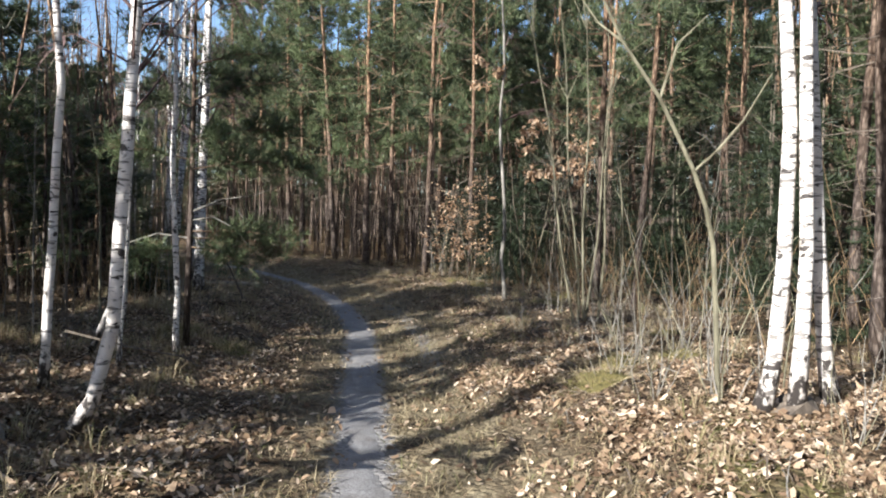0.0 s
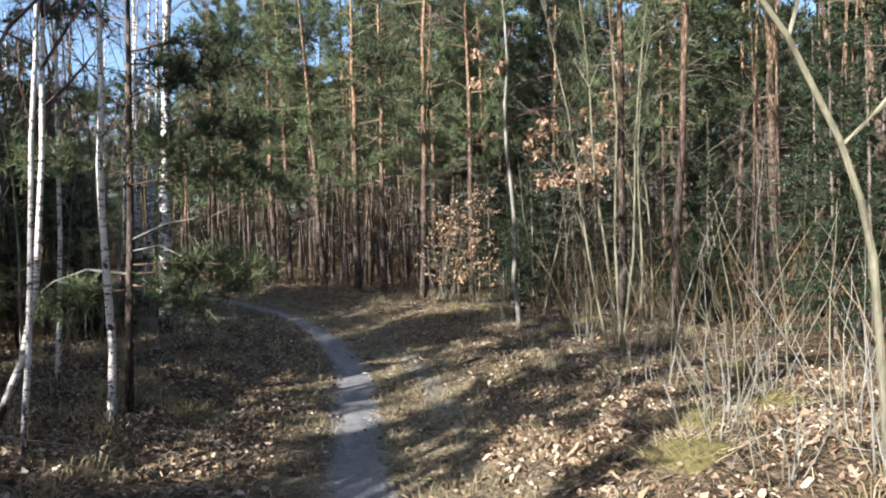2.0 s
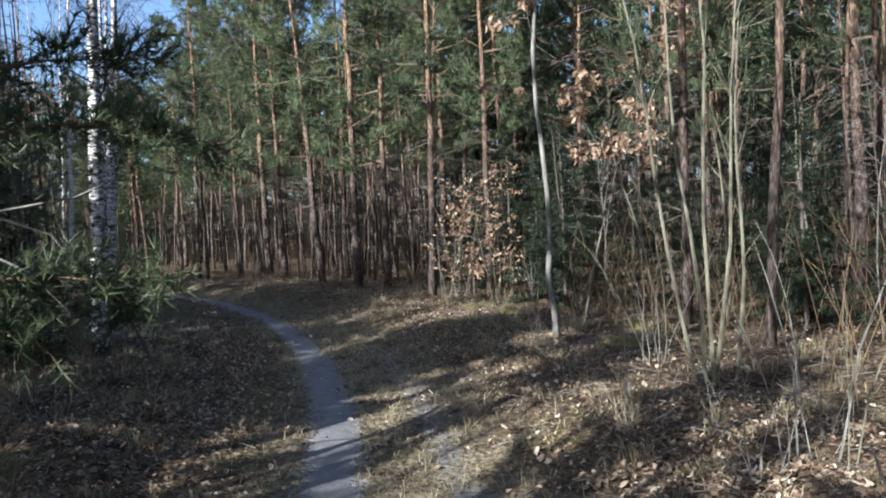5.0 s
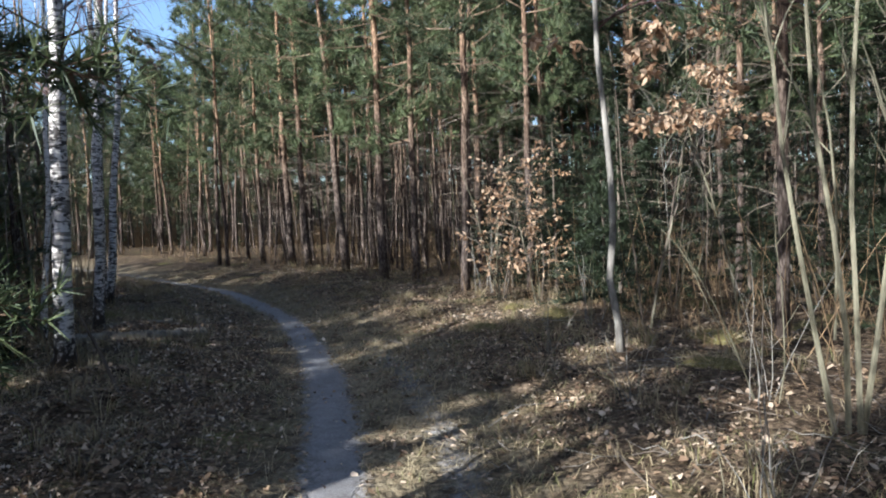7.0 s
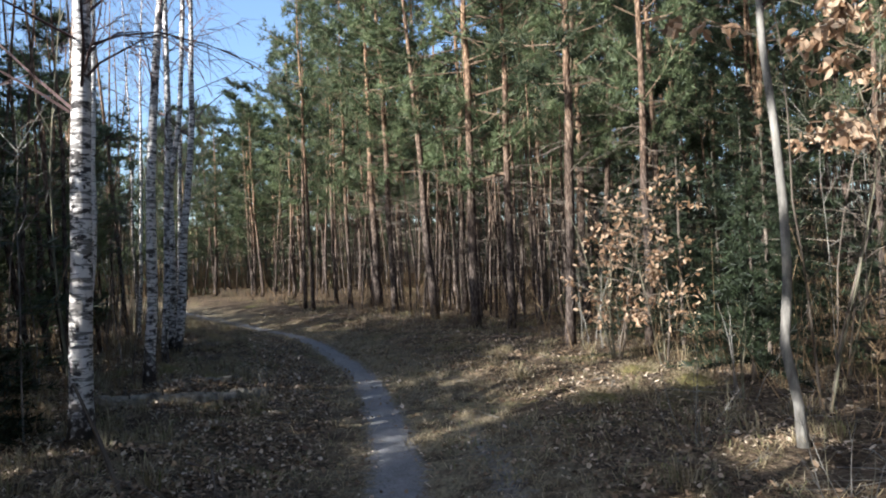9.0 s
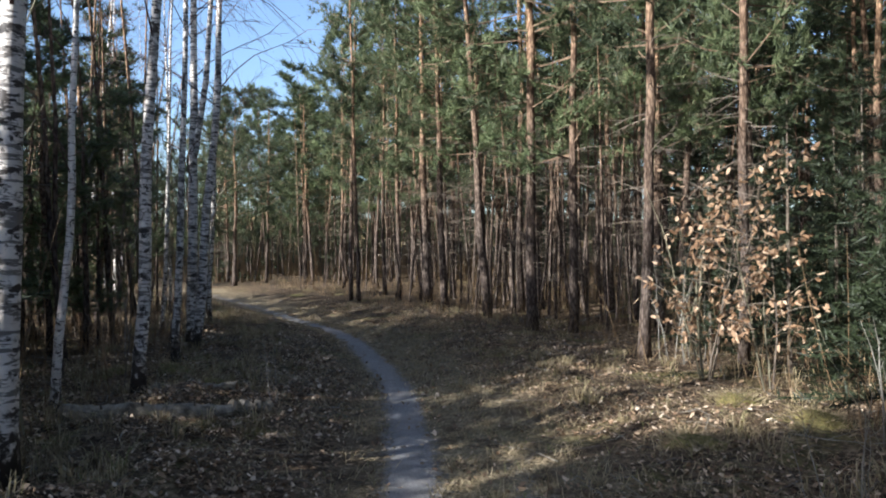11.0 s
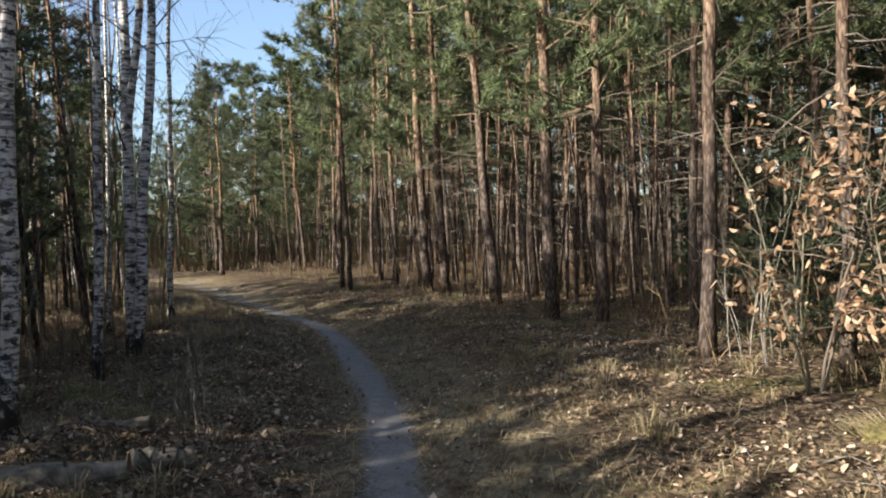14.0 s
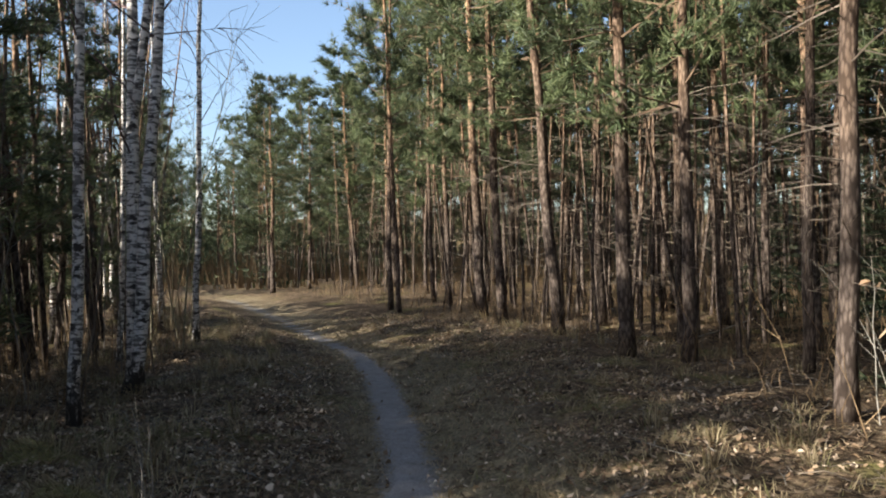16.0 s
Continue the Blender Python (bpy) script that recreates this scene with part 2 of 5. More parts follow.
# ---- mesh helpers ----
class Shape:
    """Collects vertices and faces for one mesh."""

    def __init__(self):
        self.v, self.f = [], []

    def tube(self, pts, radii, sides=5, rough=0.0, rng=random):
        n0 = len(self.v)
        pts = [Vector(p) for p in pts]
        for i, p in enumerate(pts):
            d = (pts[min(i + 1, len(pts) - 1)] - pts[max(i - 1, 0)]).normalized()
            a = d.orthogonal().normalized() if abs(d.z) < 0.9 else (Vector((1, 0, 0)) - d * d.x).normalized()
            c = d.cross(a)
            for k in range(sides):
                w = 2 * math.pi * k / sides
                r = radii[i] * (1 + rough * rng.uniform(-1, 1))
                self.v.append(p + a * (r * math.cos(w)) + c * (r * math.sin(w)))
        for i in range(len(pts) - 1):
            for k in range(sides):
                q = n0 + i * sides
                self.f.append((q + k, q + (k + 1) % sides, q + sides + (k + 1) % sides, q + sides + k))
        q = n0 + (len(pts) - 1) * sides
        self.f.append(tuple(range(q, q + sides)))
        self.f.append(tuple(range(n0 + sides - 1, n0 - 1, -1)))

    def blade(self, p, d, side, w):
        """A narrow needle: one triangle."""
        n = len(self.v)
        self.v += [p - side * w, p + side * w, p + d]
        self.f.append((n, n + 1, n + 2))

    def leaf(self, p, d, side, w):
        """A leaf folded along its midrib."""
        n = len(self.v)
        up = d.cross(side).normalized() * (w * 0.45)
        mid = p + d * 0.5
        self.v += [p, mid + side * w + up, p + d, mid - side * w + up]
        self.f += [(n, n + 1, n + 2), (n, n + 2, n + 3)]

    def curled(self, p, d, side, w, rng):
        """A dry leaf: pointed, folded at the midrib and curled along its length."""
        n = len(self.v)
        up = d.cross(side).normalized()
        f, c = up * (w * rng.uniform(0.2, 0.9)), up * (d.length * rng.uniform(-0.3, 0.3))
        a, b = p + d * rng.uniform(0.25, 0.4), p + d * rng.uniform(0.6, 0.75)
        self.v += [p, a + side * w + f, b + side * (w * 0.8) + f + c * 0.5, p + d + c, b - side * (w * 0.8) + f + c * 0.5, a - side * w + f]
        self.f += [(n, n + 1, n + 2, n + 3), (n, n + 3, n + 4, n + 5)]

    def data(self, name, mat, smooth=False):
        me = bpy.data.meshes.new(name)
        me.from_pydata(self.v, [], self.f)
        me.materials.append(mat)
        if smooth:
            me.polygons.foreach_set("use_smooth", [True] * len(me.polygons))
        me.update()
        return me


def part(name, shape, mat, parent, label="", smooth=False, kind=""):
    ob = new(name, shape.data(name, mat, smooth))
    ob.parent = parent
    return tagged(ob, label=label, kind=kind)


def rand_dir(rng, up=0.0):
    while True:
        v = Vector((rng.uniform(-1, 1), rng.uniform(-1, 1), rng.uniform(-1, 1) + up))
        if 0.1 < v.length < 1.6:
            return v.normalized()


# ---- the plan: path line and ground ----
PATH_Y = [-60, -5, 0, 4.9, 7.1, 8.9, 11.2, 12.5, 14.5, 16.4, 18.5, 19.3, 21.3, 23.9, 26.0, 30, 34.4, 39, 55, 120]
PATH_X = [1.5, -0.1, -0.2, -0.51, -0.76, -0.95, -1.23, -1.48, -1.95, -2.52, -3.28, -3.58, -4.55, -5.9, -7.25, -10.6, -14.2, -18.2, -32, -85]


def path_x(y):
    return np.interp(y, PATH_Y, PATH_X)


def ground_z(x, y):
    x, y = np.asarray(x, float), np.asarray(y, float)
    d = x - path_x(y)
    z = 0.24 * (1 - np.exp(-(d / 1.6) ** 2))
    z = z + 0.13 * np.exp(-((y - 5.5) / 2.8) ** 2) * np.clip((d - 0.9) / 1.2, 0, 1)
    away = np.clip(np.abs(d) / 1.2, 0.25, 1.0)
    z = z + away * (0.035 * np.sin(1.7 * x + 0.6 * y) * np.sin(1.3 * y - 0.5 * x + 1) + 0.022 * np.sin(4.3 * x + 1.9 * y + 2) * np.sin(3.7 * y - 2.2 * x)
                    + 0.012 * np.sin(9.1 * x - 4 * y) * np.sin(8.3 * y + 3.1 * x))
    z = z - 0.16 * np.exp(-((x + 2.35) / 0.6) ** 2 - ((y - 5.6) / 0.8) ** 2) - 0.14 * np.exp(-((x + 2.5) / 0.5) ** 2 - ((y - 9.2) / 0.9) ** 2)
    heaps = np.clip((-d - 1.0) / 0.8, 0, 1) * np.clip((14 + d) / 6, 0, 1)
    z = z + heaps * 0.085 * np.sin(3.1 * x + 1.2 * np.sin(1.7 * y)) * np.sin(2.6 * y + 0.8 * np.sin(2.3 * x) + 0.6)
    return z


def gz1(x, y):
    return float(ground_z(x, y))


def stand(x, y, lean=(0, 0), turn=0.0, thick=1.0, tall=1.0, sink=0.04):
    """A pose on the ground, leaning by the given metres per metre."""
    up = Vector((lean[0], lean[1], 1)).normalized()
    rot = Vector((0, 0, 1)).rotation_difference(up).to_matrix().to_4x4()
    return Matrix.Translation((x, y, gz1(x, y) - sink)) @ rot @ pose(0, 0, 0, 0, 0, turn) @ Matrix.Diagonal((thick, thick, tall, 1))


def ground():
    xs = np.concatenate([[-600, -300, -150, -90, -60, -45, -36, -30, -25], np.arange(-21, -8, 0.5), np.arange(-8, 5.5, 0.11), np.arange(5.5, 16, 0.5), [18, 22, 28, 36, 48, 70, 120, 300, 600]])
    ys = np.concatenate([[-600, -300, -120, -60, -35, -20, -12], np.arange(-8, 1, 0.5), np.arange(1, 30, 0.13), np.arange(30, 50, 0.5), [52, 55, 60, 68, 80, 110, 180, 350, 600]])
    X, Y = np.meshgrid(xs, ys)
    Z = ground_z(X, Y)
    v = np.stack([X.ravel(), Y.ravel(), Z.ravel()], 1)
    nx, ny = len(xs), len(ys)
    i = (np.arange(ny - 1)[:, None] * nx + np.arange(nx - 1)[None]).ravel()
    f = np.stack([i, i + 1, i + nx + 1, i + nx], 1)
    me = bpy.data.meshes.new("ground")
    me.from_pydata(v.tolist(), [], f.tolist())
    me.materials.append(FLOOR_MAT)
    me.polygons.foreach_set("use_smooth", [True] * len(me.polygons))
    lane = me.attributes.new("lane", "FLOAT", "POINT")
    d = (X - path_x(Y)).ravel()
    lane.data.foreach_set("value", np.exp(-((d - 0.45) / 1.0) ** 4).astype(np.float32))
    tread = me.attributes.new("tread", "FLOAT", "POINT")
    yy = Y.ravel()
    second = 0.62 * np.exp(-((d - 0.85) / 0.24) ** 2) * np.clip((yy - 6) / 3, 0, 1) * np.clip((19 - yy) / 4, 0, 1)
    tread.data.foreach_set("value", np.maximum(np.exp(-(d / 0.30) ** 2), second).astype(np.float32))
    ob = new("ground", me)
    tagged(ob, "forest floor of brown leaf litter, moss and straw", "ground", kind="structure")


def footpath():
    rng = np.random.default_rng(5)
    ys = np.arange(-8, 46, 0.09)
    cx = path_x(ys)
    k = np.ones(17) / 17
    cx = np.convolve(np.pad(cx, 8, mode="edge"), k, "valid")
    wl = 0.155 + 0.035 * np.sin(ys * 2.1) + 0.03 * np.sin(ys * 5.3 + 1) + rng.normal(0, 0.026, len(ys))
    wr = 0.165 + 0.04 * np.sin(ys * 1.7 + 2) + 0.03 * np.sin(ys * 6.1) + rng.normal(0, 0.026, len(ys))
    slope = np.gradient(cx, ys)
    nrm = 1 / np.sqrt(1 + slope ** 2)
    cols = [-1.0, -0.6, 0.0, 0.6, 1.0]
    v = []
    for c in cols:
        w = np.where(c < 0, wl, wr) * c
        x, y = cx + w * nrm, ys - w * slope * nrm
        lift = 0.006 if abs(c) < 0.9 else -0.004
        v.append(np.stack([x, y, ground_z(x, y) + lift], 1))
    n = len(ys)
    v = np.concatenate(v)
    f = [(j * n + i, (j + 1) * n + i, (j + 1) * n + i + 1, j * n + i + 1) for j in range(4) for i in range(n - 1)]
    me = bpy.data.meshes.new("footpath")
    me.from_pydata(v.tolist(), [], f)
    me.materials.append(SAND)
    me.polygons.foreach_set("use_smooth", [True] * len(me.polygons))
    tagged(new("footpath", me), "narrow trodden path of pale grey sand", "path", kind="structure")


ground()
footpath()


# ---- trees ----
def stem_line(rng, height, bend, n=12, start=0.0):
    pts, x, y = [], 0.0, 0.0
    for i in range(n + 1):
        z = start + (height - start) * (i / n) ** 1.25
        pts.append(Vector((x, y, z)))
        x += rng.uniform(-bend, bend)
        y += rng.uniform(-bend, bend)
    return pts


def along(pts, z):
    for a, b in zip(pts, pts[1:]):
        if a.z <= z <= b.z:
            return a.lerp(b, (z - a.z) / max(b.z - a.z, 1e-6))
    return pts[-1].copy()


def dead_branch(s, rng, p, d, length, r):
    pts = [p]
    for i in range(3):
        d = (d + rand_dir(rng) * 0.22 + Vector((0, 0, -0.05))).normalized()
        pts.append(pts[-1] + d * (length / 3))
    s.tube(pts, [r, r * 0.7, r * 0.45, r * 0.2], 3)
    for i in range(rng.randint(1, 4)):
        q = pts[rng.choice((1, 2))].lerp(pts[rng.choice((2, 3))], rng.random())
        e = (d + rand_dir(rng) * 0.9).normalized() * length * rng.uniform(0.15, 0.4)
        s.tube([q, q + e * 0.5 + rand_dir(rng) * 0.03, q + e], [r * 0.4, r * 0.3, r * 0.15], 3)


def tuft(s, rng, p, d, size, blades, width=0.065):
    for i in range(blades):
        e = (d * 0.7 + rand_dir(rng, 0.25)).normalized()
        side = e.orthogonal().normalized()
        side.rotate(Matrix.Rotation(rng.uniform(0, 6.28), 3, e))
        s.blade(p - e * (size * 0.12), e * (size * rng.uniform(0.7, 1.2)), side, size * width)


def pine_tree(seed, height, crown_from, radius, tufts, blades, dead, crown_width=1.25, label="", size=0.25, twiggy=4, blade_w=0.07):
    rng = random.Random(seed)
    top = new("pine_tree")
    line = stem_line(rng, height, 0.05, 14)
    trunk, limbs, crown, bare = Shape(), Shape(), Shape(), Shape()
    radii = [radius * (1.25 if i == 0 else 1.0) * (1 - 0.93 * (p.z / height) ** 1.1) for i, p in enumerate(line)]
    trunk.tube(line, radii, 10, 0.07, rng)
    part("trunk", trunk, PINE_BARK, top, smooth=True)
    for i in range(dead):
        z = 0.9 + (crown_from - 0.6) * (rng.random() ** 0.7)
        w = rng.uniform(0, 6.28)
        d = Vector((math.cos(w), math.sin(w), rng.uniform(-0.25, 0.35)))
        dead_branch(bare, rng, along(line, z), d.normalized(), rng.uniform(0.35, 1.5), rng.uniform(0.005, 0.011))
    if dead:
        part("dead_branch", bare, DEAD_WOOD, top, "dry bare lower branches", kind="stuff")
    spots = []
    whorls = max(5, int((height - crown_from) / 0.62))
    for k in range(whorls):
        u = k / (whorls - 1)
        z = crown_from + (height - 0.25 - crown_from) * u
        reach = crown_width * (1.0 - 0.78 * u ** 1.5) * (0.7 + 0.5 * min(1, u * 3))
        for j in range(rng.randint(3, 5)):
            w = rng.uniform(0, 6.28)
            ln = reach * rng.uniform(0.6, 1.35)
            d = Vector((math.cos(w), math.sin(w), rng.uniform(-0.15, 0.5) + 0.25 * u))
            p = along(line, min(z + rng.uniform(-0.2, 0.2), height - 0.1))
            mid = p + d * ln * 0.55
            end = p + d * ln + Vector((0, 0, 0.1 * ln))
            limbs.tube([p, mid, end], [0.017 * (1 - 0.6 * u), 0.011, 0.004], 3)
            for q in range(twiggy):
                a = mid.lerp(end, q / (twiggy - 0.8)) + rand_dir(rng) * 0.03
                e = a + (d.normalized() * 0.6 + rand_dir(rng, 0.35)) * (0.34 * ln ** 0.5)
                limbs.tube([a, e], [0.007, 0.003], 3)
                spots.append((a, e))
            spots.append((mid, end))
    part("limb", limbs, LIMB_WOOD, top, kind="stuff")
    for i in range(tufts):
        a, e = rng.choice(spots)
        p = a.lerp(e, rng.uniform(-0.25, 1.1)) + rand_dir(rng) * 0.1
        tuft(crown, rng, p, (e - a).normalized(), size * rng.uniform(0.75, 1.25), blades, blade_w)
    part("crown", crown, NEEDLES, top, "green needle tufts", kind="stuff")
    return tagged(top, label or "slender pine with orange upper bark and dry lower branches", "tree", "pines of the forest")


def birch_branches(s, rng, line, first, height, count, reach):
    for i in range(count):
        u = rng.random() ** 0.8
        z = first + (height - first - 0.2) * u
        p = along(line, z)
        w = rng.uniform(0, 6.28)
        ln = reach * (1 - 0.65 * u) * rng.uniform(0.5, 1.2)
        d = Vector((math.cos(w) * 0.8, math.sin(w) * 0.8, rng.uniform(0.25, 0.9))).normalized()
        pts = [p]
        for k in range(4):
            pts.append(pts[-1] + d * (ln / 4))
            d = (d + rand_dir(rng) * 0.2 + Vector((d.x * 0.1, d.y * 0.1, -0.12))).normalized()
        r = 0.017 * (1 - 0.5 * u)
        s.tube(pts, [r, r * 0.8, r * 0.6, r * 0.4, r * 0.15], 3)
        for k in range(9):
            a = pts[rng.randint(1, 3)].lerp(pts[4], rng.random())
            e = (d + rand_dir(rng, -0.15) * 0.9) * (ln * rng.uniform(0.15, 0.4))
            s.tube([a, a + e * 0.5 + Vector((0, 0, -0.01)), a + e + Vector((0, 0, -0.12 * ln))], [0.006, 0.0042, 0.002], 3)


def birch_tree(seed, height, radius, bend=0.05, line=None, first=2.4, count=32, label="", bark=None, group="birches along the path"):
    """A bare birch; line: the foot's own bends, in metres from the base."""
    rng = random.Random(seed)
    top = new("birch_tree")
    if line:
        pts = [Vector(p) for p in line]
        d = (pts[-1] - pts[-2]).normalized()
        while pts[-1].z < height:
            d = (d + Vector((rng.uniform(-0.05, 0.05), rng.uniform(-0.05, 0.05), 0.12))).normalized()
            pts.append(pts[-1] + d * 0.8)
    else:
        pts = stem_line(rng, height, bend, 14)
    tall = pts[-1].z
    trunk, twigs = Shape(), Shape()
    trunk.tube(pts, [radius * (1.3 if i == 0 else 1.0) * (1 - 0.92 * (p.z / tall)) + 0.003 for i, p in enumerate(pts)], 10, 0.04, rng)
    part("trunk", trunk, bark or BIRCH_BARK, top, smooth=True)
    birch_branches(twigs, rng, pts, first, tall, count, 2.1)
    part("branch", twigs, TWIG_WOOD, top, "thin bare dark twigs", kind="stuff")
    return tagged(top, label or "bare birch with white bark and black scars", "tree", group)


def put_first(ob, m):
    ob.matrix_world = m
    return ob


def planter(kinds):
    used = set()

    def plant(i, m):
        ob = kinds[i % len(kinds)]
        if ob.name in used:
            return copy_thing(ob, m @ Matrix.Diagonal((1 / ob.scale[0], 1 / ob.scale[1], 1 / ob.scale[2], 1)))
        used.add(ob.name)
        ob.matrix_basis = m
        return ob
    return plant


near_pines = [pine_tree(11, 13.5, 4.4, 0.10, 1250, 11, 44, 1.6, size=0.26, twiggy=3, blade_w=0.046), pine_tree(12, 12.6, 3.9, 0.10, 1250, 11, 46, 1.6, size=0.26, twiggy=3, blade_w=0.046),
              pine_tree(13, 14.2, 5.0, 0.10, 1200, 11, 48, 1.5, size=0.26, twiggy=3, blade_w=0.046), pine_tree(14, 13.0, 3.4, 0.10, 1300, 11, 40, 1.7, size=0.26, twiggy=3, blade_w=0.046)]
thin_pines = [pine_tree(21, 11.5, 4.2, 0.07, 560, 8, 12, 1.45, size=0.34, twiggy=0, blade_w=0.062), pine_tree(22, 12.5, 4.9, 0.075, 560, 8, 12, 1.45, size=0.34, twiggy=0, blade_w=0.062),
              pine_tree(23, 10.5, 3.6, 0.06, 560, 8, 13, 1.4, size=0.34, twiggy=0, blade_w=0.062)]
green_pines = [pine_tree(31, 8.5, 1.4, 0.075, 1150, 10, 4, 1.7, "young pine with green branches down to its foot", 0.27, 3, 0.05),
               pine_tree(32, 6.8, 0.9, 0.06, 1100, 10, 3, 1.5, "young pine with green branches down to its foot", 0.27, 3, 0.05),
               pine_tree(33, 10.5, 2.4, 0.09, 1150, 10, 10, 1.8, "young pine with green branches down to its foot", 0.27, 3, 0.05)]
plant_near, plant_thin, plant_green = planter(near_pines), planter(thin_pines), planter(green_pines)
taken = [(-2.98, 8.64), (1.7, 20.0), (2.5, 21.8), (3.8, 17.8), (4.4, 14.2)]         # places in plan where a trunk already stands

# pines of the forest edge: x, y, lean in x, trunk diameter
EDGE_PINES = [
    (4.6, 7.75, -0.03, 0.18), (7.17, 17.9, 0.0, 0.24), (3.35, 12.9, 0.05, 0.12), (3.07, 14.85, 0.0, 0.14), (-0.5, 21.1, 0.025, 0.17), (0.75, 20.6, 0.015, 0.14),
    (0.42, 27.5, 0.03, 0.17), (-1.75, 24.5, 0.0, 0.18), (-2.55, 24.7, -0.005, 0.21), (-4.0, 27.6, -0.05, 0.22), (-5.47, 29.4, -0.025, 0.20), (-6.41, 31.1, -0.01, 0.24),
    (-3.45, 29.3, 0.004, 0.20), (-9.6, 33.1, 0.015, 0.15), (-8.98, 32.2, -0.01, 0.14), (-1.14, 29.4, 0.0, 0.17), (-0.57, 27.9, 0.03, 0.115), (-0.46, 23.6, 0.026, 0.13),
    (-5.04, 35.1, 0.007, 0.17), (-6.65, 35.2, 0.02, 0.19), (-8.67, 35.4, 0.0, 0.17), (-2.84, 38.9, 0.015, 0.21), (-0.72, 32.9, 0.0, 0.12), (-4.91, 32.0, -0.03, 0.23)]
for i, (x, y, lean, dia) in enumerate(EDGE_PINES):
    plant_near(i, stand(x, y, (lean, -0.01), 77 * i, dia / 0.2, 1.0))
    taken.append((x, y))

# birches of the verge: x, y, lean in x, diameter
BIRCHES = [(-2.94, 8.2, 0.007, 0.072), (-3.14, 7.2, 0.056, 0.045), (-4.2, 9.8, 0.01, 0.055), (-6.2, 16.4, 0.041, 0.09), (-5.85, 17.2, 0.055, 0.145),
           (-7.7, 21.1, 0.05, 0.165), (-7.08, 19.7, 0.036, 0.115), (-10.0, 25.3, 0.06, 0.12), (-15.7, 29.6, 0.0, 0.14), (-13.4, 25.4, 0.1, 0.13)]
birch_kinds = [birch_tree(41, 11.5, 0.1), birch_tree(42, 12.5, 0.1, 0.06, first=3.4), birch_tree(43, 10.5, 0.1, 0.09, first=3.0)]
plant_birch = planter(birch_kinds)
plant_young_birch = planter([birch_tree(44, 11.0, 0.1, 0.07, first=2.8, label="thin young birch with clean white bark", bark=SMOOTH_BIRCH)])
for i, (x, y, lean, dia) in enumerate(BIRCHES):
    (plant_birch if dia > 0.1 else plant_young_birch)(i, stand(x, y, (lean, 0.0), 50 * i, dia / 0.2, 1.0 if dia > 0.1 else 0.75))
    taken.append((x, y))

# birches with feet of their own
put_first(birch_tree(51, 9.0, 0.052, line=[(0, 0, 0), (0.22, 0.02, 0.35), (0.36, 0.04, 0.9), (0.40, 0.06, 1.6), (0.44, 0.1, 2.3), (0.48, 0.15, 3.2)], bark=SMOOTH_BIRCH, label="bare birch with a bent mossy foot"), stand(-2.75, 5.35))
put_first(birch_tree(52, 9.0, 0.037, bark=SMOOTH_BIRCH), stand(-3.26, 6.05))
put_first(birch_tree(53, 7.0, 0.026, line=[(0, 0, 0), (0.25, 0.02, 0.6), (0.36, 0.05, 1.2), (0.42, 0.08, 2.2), (0.44, 0.1, 3.2)], bark=SMOOTH_BIRCH, label="thin leaning bare birch"), stand(-3.67, 7.7))
forked = put_first(birch_tree(54, 11.5, 0.092, 0.03, label="bare birch with a forked stem"), stand(-7.98, 21.5, (0.0, 0)))
fork_rng = random.Random(9)
fork = Shape()
fork.tube([(0, 0, 3.0), (0.12, 0, 3.5), (0.3, 0.02, 4.6), (0.42, 0.05, 6.5), (0.5, 0.1, 9.5)], [0.06, 0.055, 0.05, 0.035, 0.006], 8, 0.04, fork_rng)
part("second_stem", fork, BIRCH_BARK, forked, smooth=True)
put_first(birch_tree(55, 11.5, 0.1, 0.015, first=2.2, count=34, label="stout birch with black-scarred white bark"), stand(-4.66, 14.2, (0.03, 0.0)))
taken += [(-4.66, 14.2), (-2.75, 5.35), (-3.26, 6.05), (-3.67, 7.7), (-7.98, 21.5)]


def birch_clump():
    """Three white stems out of one foot."""
    top = new("birch_clump")
    rng = random.Random(61)
    lines = [[(-0.23, 0.0, 0), (-0.15, 0.0, 0.4), (-0.10, 0.0, 1.1), (-0.08, 0.02, 2.1), (-0.13, 0.05, 3.0), (-0.2, 0.1, 5), (-0.3, 0.2, 9)],
             [(0.0, -0.04, 0), (0.03, -0.04, 0.6), (0.04, -0.04, 1.2), (0.01, -0.03, 2.2), (0.0, 0.0, 3.0), (0.12, -0.05, 5.5), (0.25, -0.15, 9.5)],
             [(0.38, 0.2, 0), (0.30, 0.17, 0.45), (0.21, 0.13, 1.2), (0.14, 0.12, 2.0), (0.09, 0.14, 3.0), (-0.05, 0.3, 5.5), (-0.05, 0.5, 9.0)]]
    for line, r in zip(lines, (0.054, 0.05, 0.052)):
        s = Shape()
        s.tube(line, [r * 1.5, r * 1.05, r, r * 0.95, r * 0.85, r * 0.6, r * 0.1], 10, 0.04, rng)
        part("stem", s, SMOOTH_BIRCH, top, smooth=True)
        tw = Shape()
        birch_branches(tw, rng, [Vector(p) for p in line], 2.8, 8.8, 14, 1.5)
        part("branch", tw, TWIG_WOOD, top, "thin bare dark twigs", kind="stuff")
    foot = Shape()
    foot.tube([(0.08, 0.06, -0.1), (0.08, 0.06, 0.02), (0.1, 0.07, 0.07), (0.14, 0.08, 0.13)], [0.30, 0.24, 0.17, 0.05], 14, 0.3, rng)
    part("root_flare", foot, DEAD_WOOD, top, "dark mossy root flare")
    tagged(top, "clump of three white birch stems with dark roots", "tree", "birches along the path")
    top.matrix_world = stand(2.54, 5.3)
    taken.append((2.6, 5.4))


birch_clump()

